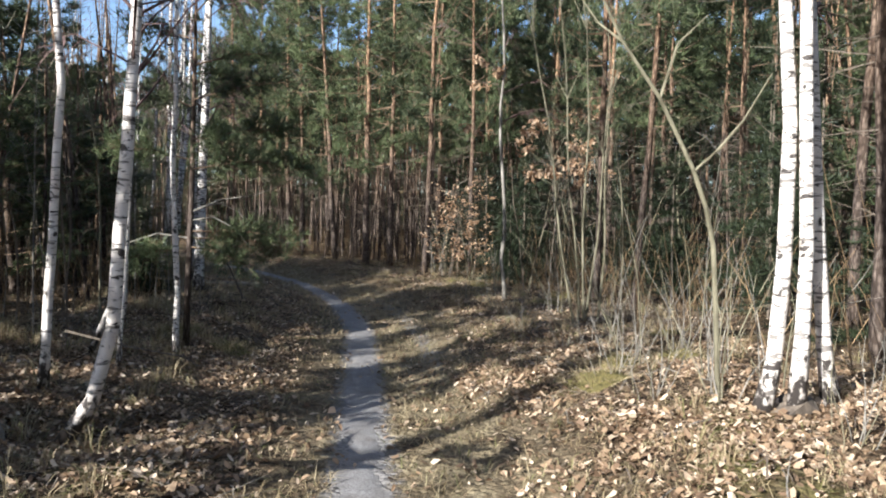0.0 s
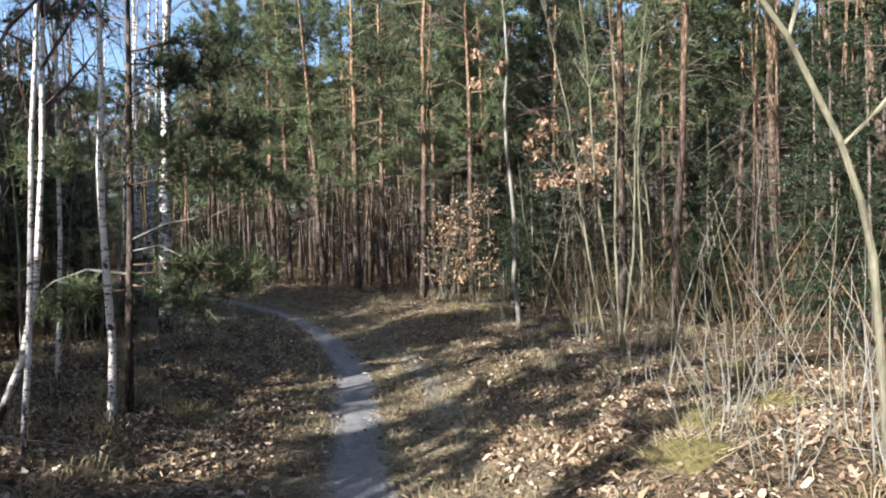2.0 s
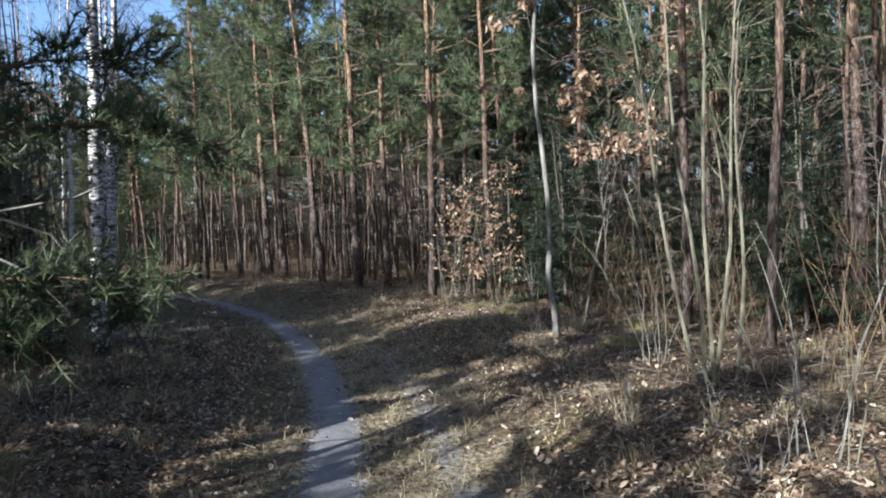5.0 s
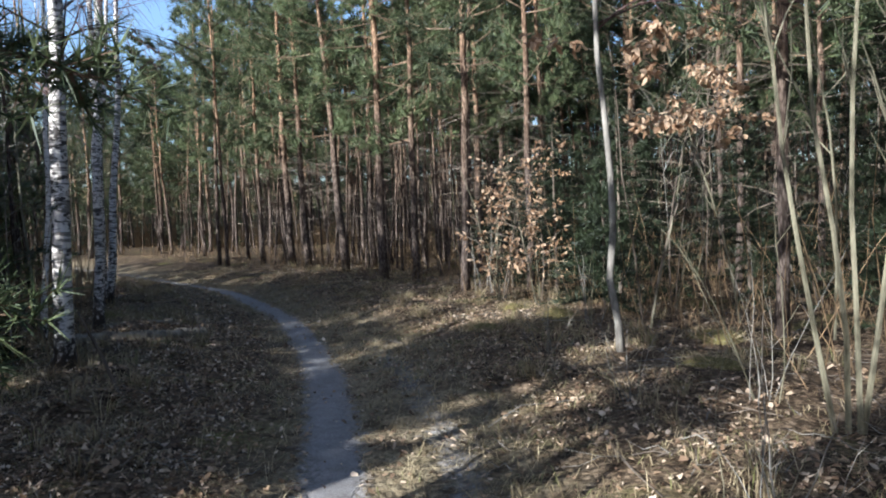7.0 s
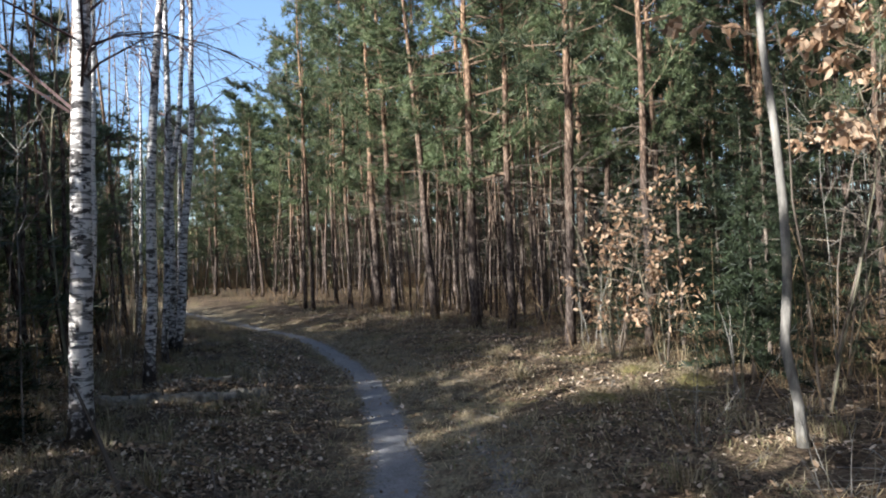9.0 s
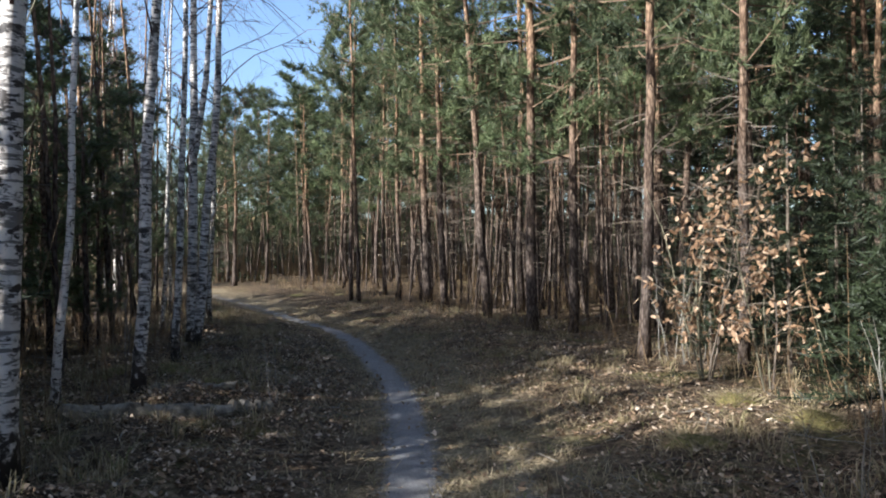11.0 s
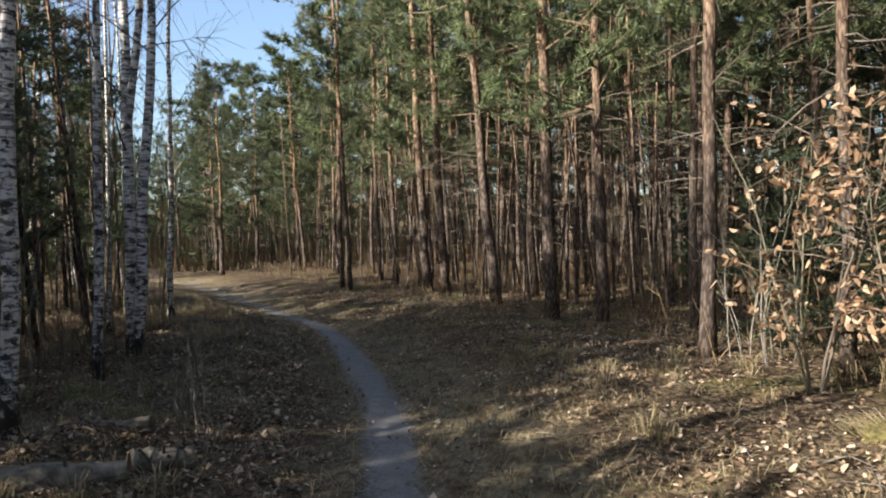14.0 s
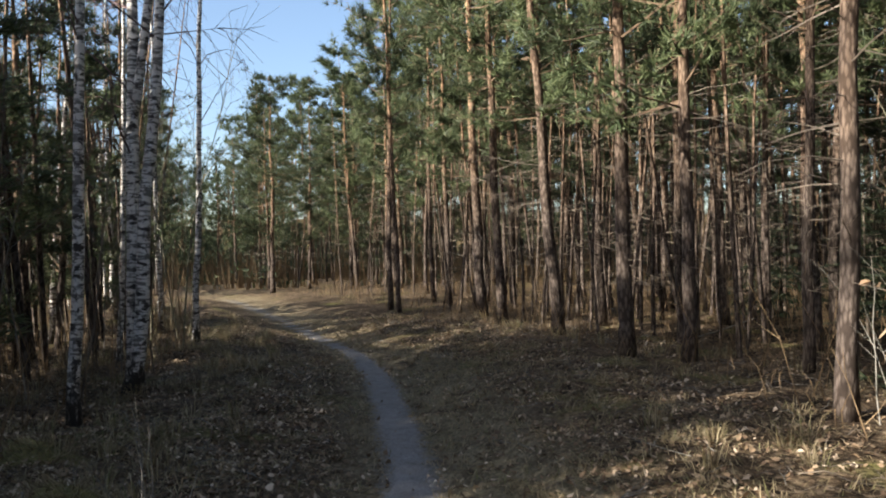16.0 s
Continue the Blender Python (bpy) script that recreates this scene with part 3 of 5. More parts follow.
# the grey tree by the path
grey = birch_tree(71, 9.0, 0.038, 0.075, first=2.2, count=16, label="slender grey-barked tree, bare of leaves", bark=GREY_BARK, group="young broadleaf trees")
grey.name = "grey_tree"
put_first(grey, stand(1.22, 14.35, (0.028, 0)))
taken.append((1.28, 14.6))


# ---- random forest ----
def free(x, y, gap):
    return all((x - a) ** 2 + (y - b) ** 2 > gap * gap for a, b in taken)


rng = random.Random(3)


def spread(lo, hi):
    return rng.uniform(lo, hi)


def plant_some(kind, x, y):
    """One forest tree at a free place."""
    lean = (spread(-0.03, 0.03), spread(-0.03, 0.03))
    if kind == "near":
        plant_near(rng.randint(0, 3), stand(x, y, lean, spread(0, 360), spread(0.6, 1.0), spread(0.88, 1.08)))
    elif kind == "thin":
        plant_thin(rng.randint(0, 2), stand(x, y, lean, spread(0, 360), spread(0.85, 1.5), spread(0.95, 1.2)))
    elif kind == "low":
        plant_thin(rng.randint(0, 2), stand(x, y, lean, spread(0, 360), spread(0.85, 1.5), spread(0.6, 0.85)))
    elif kind == "bushy":
        plant_green(rng.randint(0, 2), stand(x, y, (0, 0), spread(0, 360), spread(0.8, 1.0), spread(0.42, 0.66)))
    elif kind == "green":
        plant_green(rng.randint(0, 2), stand(x, y, (0, 0), spread(0, 360), spread(0.8, 1.1), spread(0.55, 0.85)))
    else:
        plant_birch(rng.randint(0, 2), stand(x, y, (spread(-0.05, 0.06), 0), spread(0, 360), spread(0.22, 0.5), spread(0.65, 0.9)))
    taken.append((x, y))


# young pines on the left of the lane: x, y, share of the full height
for i, (x, y, tall) in enumerate(((-7.4, 9.4, 0.55), (-8.4, 10.8, 0.6), (-7.9, 13.7, 0.5), (-9.3, 19.8, 0.6), (-10.6, 20.8, 0.65), (-11.5, 23.2, 0.7), (-7.2, 12.0, 0.45), (-9.9, 18.2, 0.6), (-8.2, 16.0, 0.45),
                                  (-12.4, 24.6, 0.75), (-14.2, 27.4, 0.85), (-16.6, 30.6, 0.9), (-9.6, 12.9, 0.6), (-6.4, 13.7, 0.4), (-10.4, 15.4, 0.6), (-12.3, 17.1, 0.6))):
    plant_green(i, stand(x, y, (0, 0), 40 * y, 0.8 + 0.2 * tall, tall))
    taken.append((x, y))
# pines with green boughs in the depth on the right: x, y, share of the full height
for i, (x, y, tall) in enumerate(((7.7, 12.9, 0.85), (8.9, 14.6, 0.9))):
    plant_green(i, stand(x, y, (0, 0), 33 * y, 1.0, tall))
    taken.append((x, y))
# taller pines further left, added to shade trunks across the lane: x, y, share of the full height
for i, (x, y, tall) in enumerate(((-9.5, 15.5, 0.75), (-10.6, 16.7, 0.78), (-11.6, 17.8, 0.8), (-12.0, 13.0, 0.9), (-13.1, 14.2, 0.9), (-14.1, 15.3, 0.95), (-13.4, 10.4, 1.0), (-15.2, 12.6, 1.0))):
    if free(x, y, 0.8):
        plant_green(2, stand(x, y, (0, 0), 71 * y, 1.0, tall))
        taken.append((x, y))
# tall pines beyond the bend, over the end of the path
for i in range(64):
    w, r = radians(spread(13, 42)), spread(37, 62)
    x, y = -1 - r * math.sin(w), 12 + r * math.cos(w)
    if abs(x - float(path_x(y))) > 2.6 and free(x, y, 2.0):
        tall = spread(0.8, 1.0) * (0.78 + 0.27 * (r - 37) / 25)
        if i % 3:
            plant_green(2, stand(x, y, (spread(-0.02, 0.02), 0), spread(0, 360), spread(1.0, 1.3), 1.3 * tall))
        else:
            plant_near(i, stand(x, y, (spread(-0.02, 0.02), 0), spread(0, 360), spread(0.8, 1.2), tall))
        taken.append((x, y))
count = 0
for tries in range(9000):
    x, y = (spread(-23, 15), spread(7, 37)) if tries < 2600 else (spread(-46, 34), spread(7, 60))
    d = x - float(path_x(y))
    far = math.hypot(x + 3, y - 12)
    sunny = -1.3 < 0.73 * x - 0.68 * (y - 19.6) < 2.2 and x < -3
    if d > 0:
        if d < 4.6 or (y > 36 and d < 6.5) or (y < 13 and x < 5.5) or (y < 22 and x < 2.4) or x > 7 + 0.72 * y or not free(x, y, 2.1 if x > 1 and y < 32 else 1.5):
            continue
        plant_some("near" if far < 17 and rng.random() < 0.6 else "thin", x, y)
    else:
        if d > -4.0 or (d > -6.0 and y < 21) or x < -13 - 0.55 * y or not free(x, y, 1.8 if d > -11 else 2.3):
            continue
        k = rng.random()
        if d > -13:
            plant_some("birch" if sunny or k < 0.28 or d > -5.6 else "bushy" if k < 0.9 else "low", x, y)
        else:
            plant_some("birch" if sunny else "green" if k < 0.1 else "birch" if k < 0.3 else "thin" if k < 0.75 else "low", x, y)
    count += 1
    if count > 285:
        break
def woods_behind():
    """Unseen trees at the walker's back, added to shade the lane; a gap lets the sun to the right bank."""
    rng = random.Random(38)
    trunks, crowns, twigs = Shape(), Shape(), Shape()
    for tries in range(2609):
        x, y = (rng.uniform(-30, 26), rng.uniform(-24, 8.5)) if tries < 1700 else (rng.uniform(-24, -8), rng.uniform(-8, 8.5))
        # the first five and the belt are set by hand for their shadows
        if tries == 0:
            x, y = -3.6, 2.1
        elif tries > 2599:
            lane, back = (2.2, 3.2, 7.7)[tries % 3] + rng.uniform(-0.4, 0.4), 14 + 3.4 * ((tries - 2600) // 3) + rng.uniform(-0.6, 0.6)
            x, y = 0.73 * lane - 0.68 * back, 19.6 - 0.68 * lane - 0.73 * back
        elif tries < 5:
            x, y = ((-4.4, 3.7), (-5.4, 5.2), (-4.9, 1.9), (-5.8, 6.5))[tries - 1]
        d = x - float(path_x(y))
        belt = tries > 2599
        if not belt and tries > 4 and abs(d) < 4.2 or (0 < d < 6.5 and y > 2) or (not belt and tries > 4 and x < 0 and y > 4 and x > -7):
            continue
        u = 0.73 * x - 0.68 * (y - 19.6)
        if 1699 < tries < 2600 and u > 1.0 or (4 < tries < 1700 and 5.4 < u < 12 and not free(x, y, 3.9)):
            continue
        across = 0.73 * (x - 2.0) - 0.68 * (y - 6.0)
        shade = across < -3.6
        if tries > 4 and not free(x, y, 0.7 if belt else 2.1 if tries > 1699 else 2.75 if shade or x > 0 else 3.2):
            continue
        taken.append((x, y))
        sunny = abs(0.73 * x - 0.68 * (y - 19.6)) < 2.2
        pine = tries < 5 or belt or x > 0 or (not -4.7 < across < 3.2 and not sunny and rng.random() < (0.4 if 5.4 < u < 12 else 0.72))
        low = tries in (0, 1, 3)
        h = rng.uniform(10, 13.5) if tries > 4 or tries in (2, 4) else 5.8
        h = rng.uniform(7.5, 9.5) if belt else h
        g = gz1(x, y)
        top = (x + rng.uniform(-0.4, 0.4), y + rng.uniform(-0.4, 0.4))
        trunks.tube([(x, y, g - 0.1), ((x + top[0]) / 2, (y + top[1]) / 2, h * 0.5), (*top, h)], [0.09, 0.07, 0.01], 6)
        if pine:
            for k in range((34, 12, 0, 34)[tries] if low else 40 if tries < 5 else 70 if belt else 98):
                z = h * ((0.25 if belt else 0.4) + (0.75 if belt else 0.6) * rng.random()) if not low else h * (0.15 + 0.85 * rng.random())
                c = (1.5 if low else 1.8) * (1.12 - z / h)
                p = Vector((x + rng.gauss(0, c * 0.55), y + rng.gauss(0, c * 0.55), z))
                for q in range(3):
                    e = rand_dir(rng, 0.2)
                    crowns.blade(p, e * (0.4 if low else 0.62), e.orthogonal().normalized(), 0.09 if low else 0.15)
        for k in range(14):
            p = Vector((x, y, h * rng.uniform(0.12 if pine else 0.3, 0.95)))
            e = Vector((rng.uniform(-1, 1), rng.uniform(-1, 1), 0.1 if pine else 0.8)) * rng.uniform(0.5, 1.3)
            twigs.tube([p, p + e * 0.5, p + e + rand_dir(rng) * 0.2], [0.012, 0.009, 0.004], 3)
    top = new("woods_behind")
    part("trunk_rest", trunks, PINE_BARK, top, kind="stuff")
    part("crown_rest", crowns, NEEDLES, top, kind="stuff")
    part("twig_rest", twigs, TWIG_WOOD, top, kind="stuff")
    tagged(top, "unseen pines and birches added to shade the lane", "forest", kind="stuff")


# two low pines out of view, added to shade the left bank
for x, y in ((-5.8, 2.2), (-6.8, 4.0)):
    plant_green(1, stand(x, y, (0, 0), 90 * x, 1.0, 0.5))
    taken.append((x, y))
woods_behind()


def far_woods():
    """The wood beyond: trunks, ragged crowns and brush all round."""
    rng = random.Random(8)
    trunks, crowns, brush = Shape(), Shape(), Shape()
    for i in range(850):
        w = rng.uniform(0, 6.28)
        r = rng.uniform(40, 88)
        x, y = -6 + r * math.cos(w), 14 + r * math.sin(w)
        if abs(x - float(path_x(y))) < 3.0 and y < 55:
            continue
        h = rng.uniform(10, 14) if rng.random() < 0.6 else rng.uniform(4, 8)
        if -4 < x - float(path_x(y)) < 14 and y > 14:
            h = rng.uniform(9.5, 12.3)
        low = 0.35 if h > 12.3 else 0.02
        seen = -1.1 < math.atan2(x, y) < 0.75
        trunks.tube([(x, y, 0), (x + rng.uniform(-0.2, 0.2), y, h * 0.5), (x, y, h)], [0.12, 0.09, 0.02], 4)
        for k in range(110 if seen else 40):
            z = h * (low + (1 - low) * rng.random() ** 1.2)
            c = 2.1 * (1.15 - z / h)
            p = Vector((x + rng.uniform(-c, c), y + rng.uniform(-c, c), z))
            for q in range(9 if seen else 5):
                e = rand_dir(rng, 0.25)
                crowns.blade(p + rand_dir(rng) * 0.22, e * (0.42 if seen else 0.7), e.orthogonal().normalized(), 0.035 if seen else 0.11)
        for k in range(40):
            p = Vector((x + rng.uniform(-2.5, 2.5), y + rng.uniform(-2.5, 2.5), 0))
            e = Vector((rng.uniform(-0.5, 0.5), rng.uniform(-0.5, 0.5), rng.uniform(0.8, 3.4)))
            brush.blade(p, e, e.orthogonal().normalized(), 0.09)
    top = new("far_woods")
    part("trunk_rest", trunks, PINE_BARK, top, kind="stuff")
    part("crown_rest", crowns, NEEDLES, top, kind="stuff")
    part("brush", brush, DRY_BRUSH, top, kind="stuff")
    tagged(top, "dense far pine wood", "forest", kind="stuff")


def undergrowth():
    """Dry twigs and stalks that stand between the trunks."""
    rng = random.Random(18)
    s = Shape()
    n = 0
    while n < 9600:
        x, y = (rng.uniform(-32, 24), rng.uniform(6, 46)) if n < 6800 else (rng.uniform(-14, 6), rng.uniform(14, 38))
        d = x - float(path_x(y))
        if -3.2 < d < 3.6 or x > 7 + 0.72 * y or x < -12 - 0.5 * y:
            continue
        n += 1
        h = rng.uniform(0.3, 1.5) * (1.0 if rng.random() < 0.7 else 1.9) if n < 6800 else rng.uniform(0.1, 0.45)
        h *= 0.5 if y > 24 and abs(d) < 10 else 1.0
        p = Vector((x, y, gz1(x, y)))
        e = Vector((rng.gauss(0, 0.25), rng.gauss(0, 0.25), 1)).normalized() * h
        m = p + e * 0.6 + rand_dir(rng) * 0.04
        s.tube([p, m, p + e + rand_dir(rng) * 0.1], [0.006, 0.0045, 0.002], 3)
        s.blade(m, rand_dir(rng, 0.6) * h * 0.4, Vector((1, 0, 0)), 0.005)
    tagged(new("undergrowth", s.data("undergrowth", DRY_BRUSH)), "dry brown stalks and twigs between the trunks", "undergrowth", kind="stuff")


def backdrop():
    """The dim mass of the wood where no trunk can be told from the next."""
    rng = random.Random(28)
    s = Shape()
    n = 420
    for i in range(n):
        w = 6.2832 * i / n
        r = 93 + rng.uniform(-2, 2)
        x, y = -6 + r * math.cos(w), 14 + r * math.sin(w)
        s.v += [(x, y, -0.5), (x, y, 5 + rng.uniform(0, 1)), (x + rng.uniform(-1, 1), y + rng.uniform(-1, 1), 6.6 + rng.uniform(-1.2, 1.2))]
        a, b = 3 * i, 3 * ((i + 1) % n)
        s.f += [(a, b, b + 1, a + 1), (a + 1, b + 1, b + 2, a + 2)]
    m, t, bs = material("far_wood_mass", 1.0, 0.0)
    v = coords(t, (1, 1, 0.25))
    base(t, bs, ramp(t, noisy(t, v, 1.2, 6, 0.7), [(0.35, (0.03, 0.024, 0.014)), (0.6, (0.10, 0.075, 0.04)), (0.75, (0.2, 0.145, 0.08))]))
    tagged(new("backdrop", s.data("backdrop", m)), "dim mass of the distant wood", "backdrop", kind="structure")


def poles():
    """Suppressed thin pines that crowd between the larger trunks."""
    rng = random.Random(48)
    s, tw = Shape(), Shape()
    n = 0
    while n < 430:
        x, y = (rng.uniform(-16, 14), rng.uniform(10, 34)) if n < 300 else (rng.uniform(-36, 26), rng.uniform(10, 52))
        d = x - float(path_x(y))
        if -4.3 < d < 5.0 or (d > 0 and y < 19 and x < 5.8) or (x > -0.5 and 17 < y < 31) or (0 < d and y < 22.5 and x < 2.6) or x > 7 + 0.72 * y or x < -12 - 0.5 * y or not free(x, y, 0.55) or (d < 0 and rng.random() < 0.55):
            continue
        n += 1
        taken.append((x, y))
        g, h, r = gz1(x, y), rng.uniform(4.5, 9.5), rng.uniform(0.022, 0.045)
        lx, ly = rng.gauss(0, 0.06), rng.gauss(0, 0.06)
        pts = [Vector((x + lx * z + rng.uniform(-0.04, 0.04), y + ly * z, g - 0.05 + z)) for z in (0, h * 0.25, h * 0.5, h * 0.75, h)]
        s.tube(pts, [r * 1.1, r, r * 0.8, r * 0.55, r * 0.15], 5, 0.05, rng)
        for k in range(16):
            p = pts[0].lerp(pts[-1], rng.uniform(0.08, 0.9))
            e = Vector((rng.uniform(-1, 1), rng.uniform(-1, 1), rng.uniform(-0.2, 0.5))) * rng.uniform(0.3, 0.9)
            tw.tube([p, p + e * 0.55, p + e + rand_dir(rng) * 0.1], [0.007, 0.005, 0.002], 3)
    top = new("pine_thicket")
    part("pole", s, PINE_BARK, top, kind="stuff")
    part("twig", tw, DEAD_WOOD, top, kind="stuff")
    tagged(top, "thicket of thin half-dead pine poles", "forest", kind="stuff")


far_woods()
undergrowth()
backdrop()
poles()


# ---- undergrowth ----
def sapling(seed, height, r, mat, twigs=9, lean=0.08):
    rng = random.Random(seed)
    top = new("sapling")
    pts, p, d = [], Vector((0, 0, 0)), Vector((rng.uniform(-lean, lean), rng.uniform(-lean, lean), 1)).normalized()
    for i in range(8):
        pts.append(p)
        p = p + d * height / 7
        d = (d + rand_dir(rng) * 0.1).normalized()
    s = Shape()
    s.tube(pts, [r * (1 - 0.12 * i) for i in range(8)], 5, 0.06, rng)
    part("stem", s, mat, top)
    t = Shape()
    for i in range(twigs):
        k = rng.randint(2, 6)
        a = pts[k].lerp(pts[k + 1], rng.random())
        w = rng.uniform(0, 6.28)
        e = Vector((math.cos(w), math.sin(w), rng.uniform(0.5, 1.4))).normalized()
        ln = rng.uniform(0.3, 1.1) * height / 4
        t.tube([a, a + e * ln * 0.5, a + (e + rand_dir(rng) * 0.25) * ln], [r * 0.4, r * 0.3, r * 0.12], 3)
        for q in range(2):
            b = a + e * ln * rng.uniform(0.3, 0.8)
            t.tube([b, b + (e + rand_dir(rng) * 0.7) * ln * 0.4], [r * 0.2, r * 0.08], 3)
    part("twig", t, mat, top, kind="stuff")
    return tagged(top, "thin bare sapling among the pines", "sapling", "saplings of the undergrowth")


def bare_shrub(seed, stems, height, spread, r=0.007):
    rng = random.Random(seed)
    top = new("bare_shrub")
    for i in range(stems):
        w = rng.uniform(0, 6.28)
        p = Vector((math.cos(w), math.sin(w), 0)) * rng.uniform(0.0, 0.22)
        d = Vector((math.cos(w) * spread * rng.random(), math.sin(w) * spread * rng.random(), 1)).normalized()
        h = height * rng.uniform(0.5, 1.1)
        pts = [p]
        for k in range(5):
            pts.append(pts[-1] + d * h / 5)
            d = (d + rand_dir(rng) * 0.2).normalized()
        s = Shape()
        rr = r * rng.uniform(0.6, 1.2)
        s.tube(pts, [rr, rr * 0.9, rr * 0.8, rr * 0.6, rr * 0.45, rr * 0.2], 4)
        for q in range(rng.randint(1, 4)):
            a = pts[rng.randint(2, 4)]
            e = (d + rand_dir(rng) * 0.8).normalized() * h * rng.uniform(0.12, 0.3)
            s.tube([a, a + e], [rr * 0.45, rr * 0.15], 3)
        part("stem", s, GREY_BARK if i % 3 else SAPLING_BARK, top)
    return tagged(top, "leafless shrub of thin grey stems", "shrub", "bare shrubs of the verge")


shrubs = [bare_shrub(81, 9, 1.7, 0.6), bare_shrub(82, 7, 1.3, 0.6), bare_shrub(83, 6, 2.2, 0.4), bare_shrub(84, 9, 0.9, 0.7, 0.005)]
plant_shrub = planter(shrubs)
SHRUBS = [(1.86, 7.1, 0), (2.12, 5.55, 1), (1.55, 6.5, 3), (2.3, 6.3, 0), (1.06, 10.0, 3), (1.48, 8.8, 3), (2.6, 8.0, 0), (0.5, 14.5, 3), (1.9, 9.0, 2),
          (-0.15, 20.9, 2), (0.1, 20.6, 2), (0.95, 12.4, 3), (1.9, 12.2, 0), (1.2, 16.2, 1), (-4.4, 8.6, 3), (-3.6, 10.9, 1), (-4.8, 12.6, 2), (-4.4, 17.6, 3),
          (2.2, 9.4, 3), (2.75, 6.0, 1), (1.7, 5.9, 3), (2.6, 4.6, 3)]
for i, (x, y, k) in enumerate(SHRUBS):
    plant_shrub(k, stand(x, y, (0, 0), 61 * i, 1, 1))

saplings = [sapling(91, 4.2, 0.013, DEAD_WOOD), sapling(92, 3.2, 0.010, GREY_BARK), sapling(93, 5.2, 0.018, SAPLING_BARK, 12), sapling(94, 2.4, 0.009, DEAD_WOOD, 7, 0.2)]
plant_sapling = planter(saplings)
made = 0
for tries in range(900):
    if rng.random() < 0.15:
        y = rng.uniform(12.5, 24)
        x = float(path_x(y)) + rng.uniform(3.4, 9.5)
        if y > 12 and x < 2.6:
            continue
    else:
        y = rng.uniform(8, 30)
        x = float(path_x(y)) - rng.uniform(3.2, 9)
    if not free(x, y, 0.5):
        continue
    plant_sapling(rng.randint(0, 3), stand(x, y, (rng.uniform(-0.1, 0.1), rng.uniform(-0.1, 0.1)), rng.uniform(0, 360), 1, rng.uniform(0.7, 1.2)))
    taken.append((x, y))
    made += 1
    if made > 125:
        break


def hazel_clump():
    """Green-grey stems that rise side by side."""
    top = new("hazel_clump")
    rng = random.Random(101)
    tw = Shape()
    for dx, lean, h in ((0.0, -0.08, 5.5), (0.05, 0.0, 6.0), (-0.1, -0.15, 5.0), (0.12, 0.08, 5.2), (0.3, 0.03, 4.0)):
        s = Shape()
        pts = [Vector((dx + lean * z + 0.03 * math.sin(z * 2 + dx * 40), 0.03 * math.cos(z * 3), z)) for z in np.linspace(0, h, 9)]
        s.tube(pts, [0.021 * (1 - 0.11 * i) for i in range(9)], 6, 0.06, rng)
        for q in range(10):
            a = pts[rng.randint(3, 7)]
            e = Vector((rng.uniform(-0.5, 0.5), rng.uniform(-0.5, 0.5), 1)).normalized() * rng.uniform(0.4, 1.0)
            tw.tube([a, a + e * 0.5, a + e + rand_dir(rng) * 0.06], [0.008, 0.005, 0.002], 3)
        part("stem", s, SAPLING_BARK, top)
    part("twig", tw, SAPLING_BARK, top, kind="stuff")
    tagged(top, "clump of tall greenish bare stems", "shrub")
    top.matrix_world = stand(2.12, 11.4)


def leaning_sapling():
    top = new("leaning_tree")
    s = Shape()
    s.tube([(0.15, 0.1, 0), (0.1, 0.05, 0.6), (0.05, 0.02, 1.2), (-0.02, 0, 1.5), (-0.15, -0.05, 1.8), (-0.42, -0.1, 2.3), (-0.72, -0.15, 2.7), (-0.98, -0.2, 3.2), (-1.3, -0.2, 4.2)],
           [0.022, 0.02, 0.019, 0.018, 0.017, 0.015, 0.012, 0.009, 0.003], 7, 0.06)
    part("stem", s, SAPLING_BARK, top)
    b = Shape()
    b.tube([(-0.13, -0.05, 1.78), (0.05, -0.05, 1.95), (0.2, -0.1, 2.15), (0.4, -0.1, 2.5)], [0.014, 0.012, 0.009, 0.003], 5)
    b.tube([(-0.42, -0.1, 2.3), (-0.3, -0.1, 2.7), (-0.1, -0.15, 2.9)], [0.012, 0.009, 0.003], 5)
    b.tube([(-0.72, -0.15, 2.7), (-0.85, 0.1, 2.9), (-1.1, 0.2, 3.3)], [0.01, 0.007, 0.002], 5)
    part("branch", b, SAPLING_BARK, top)
    tagged(top, "leaning olive-barked young tree with forked bare branches", "tree", "young broadleaf trees")
    top.matrix_world = stand(2.0, 5.6)


hazel_clump()
leaning_sapling()


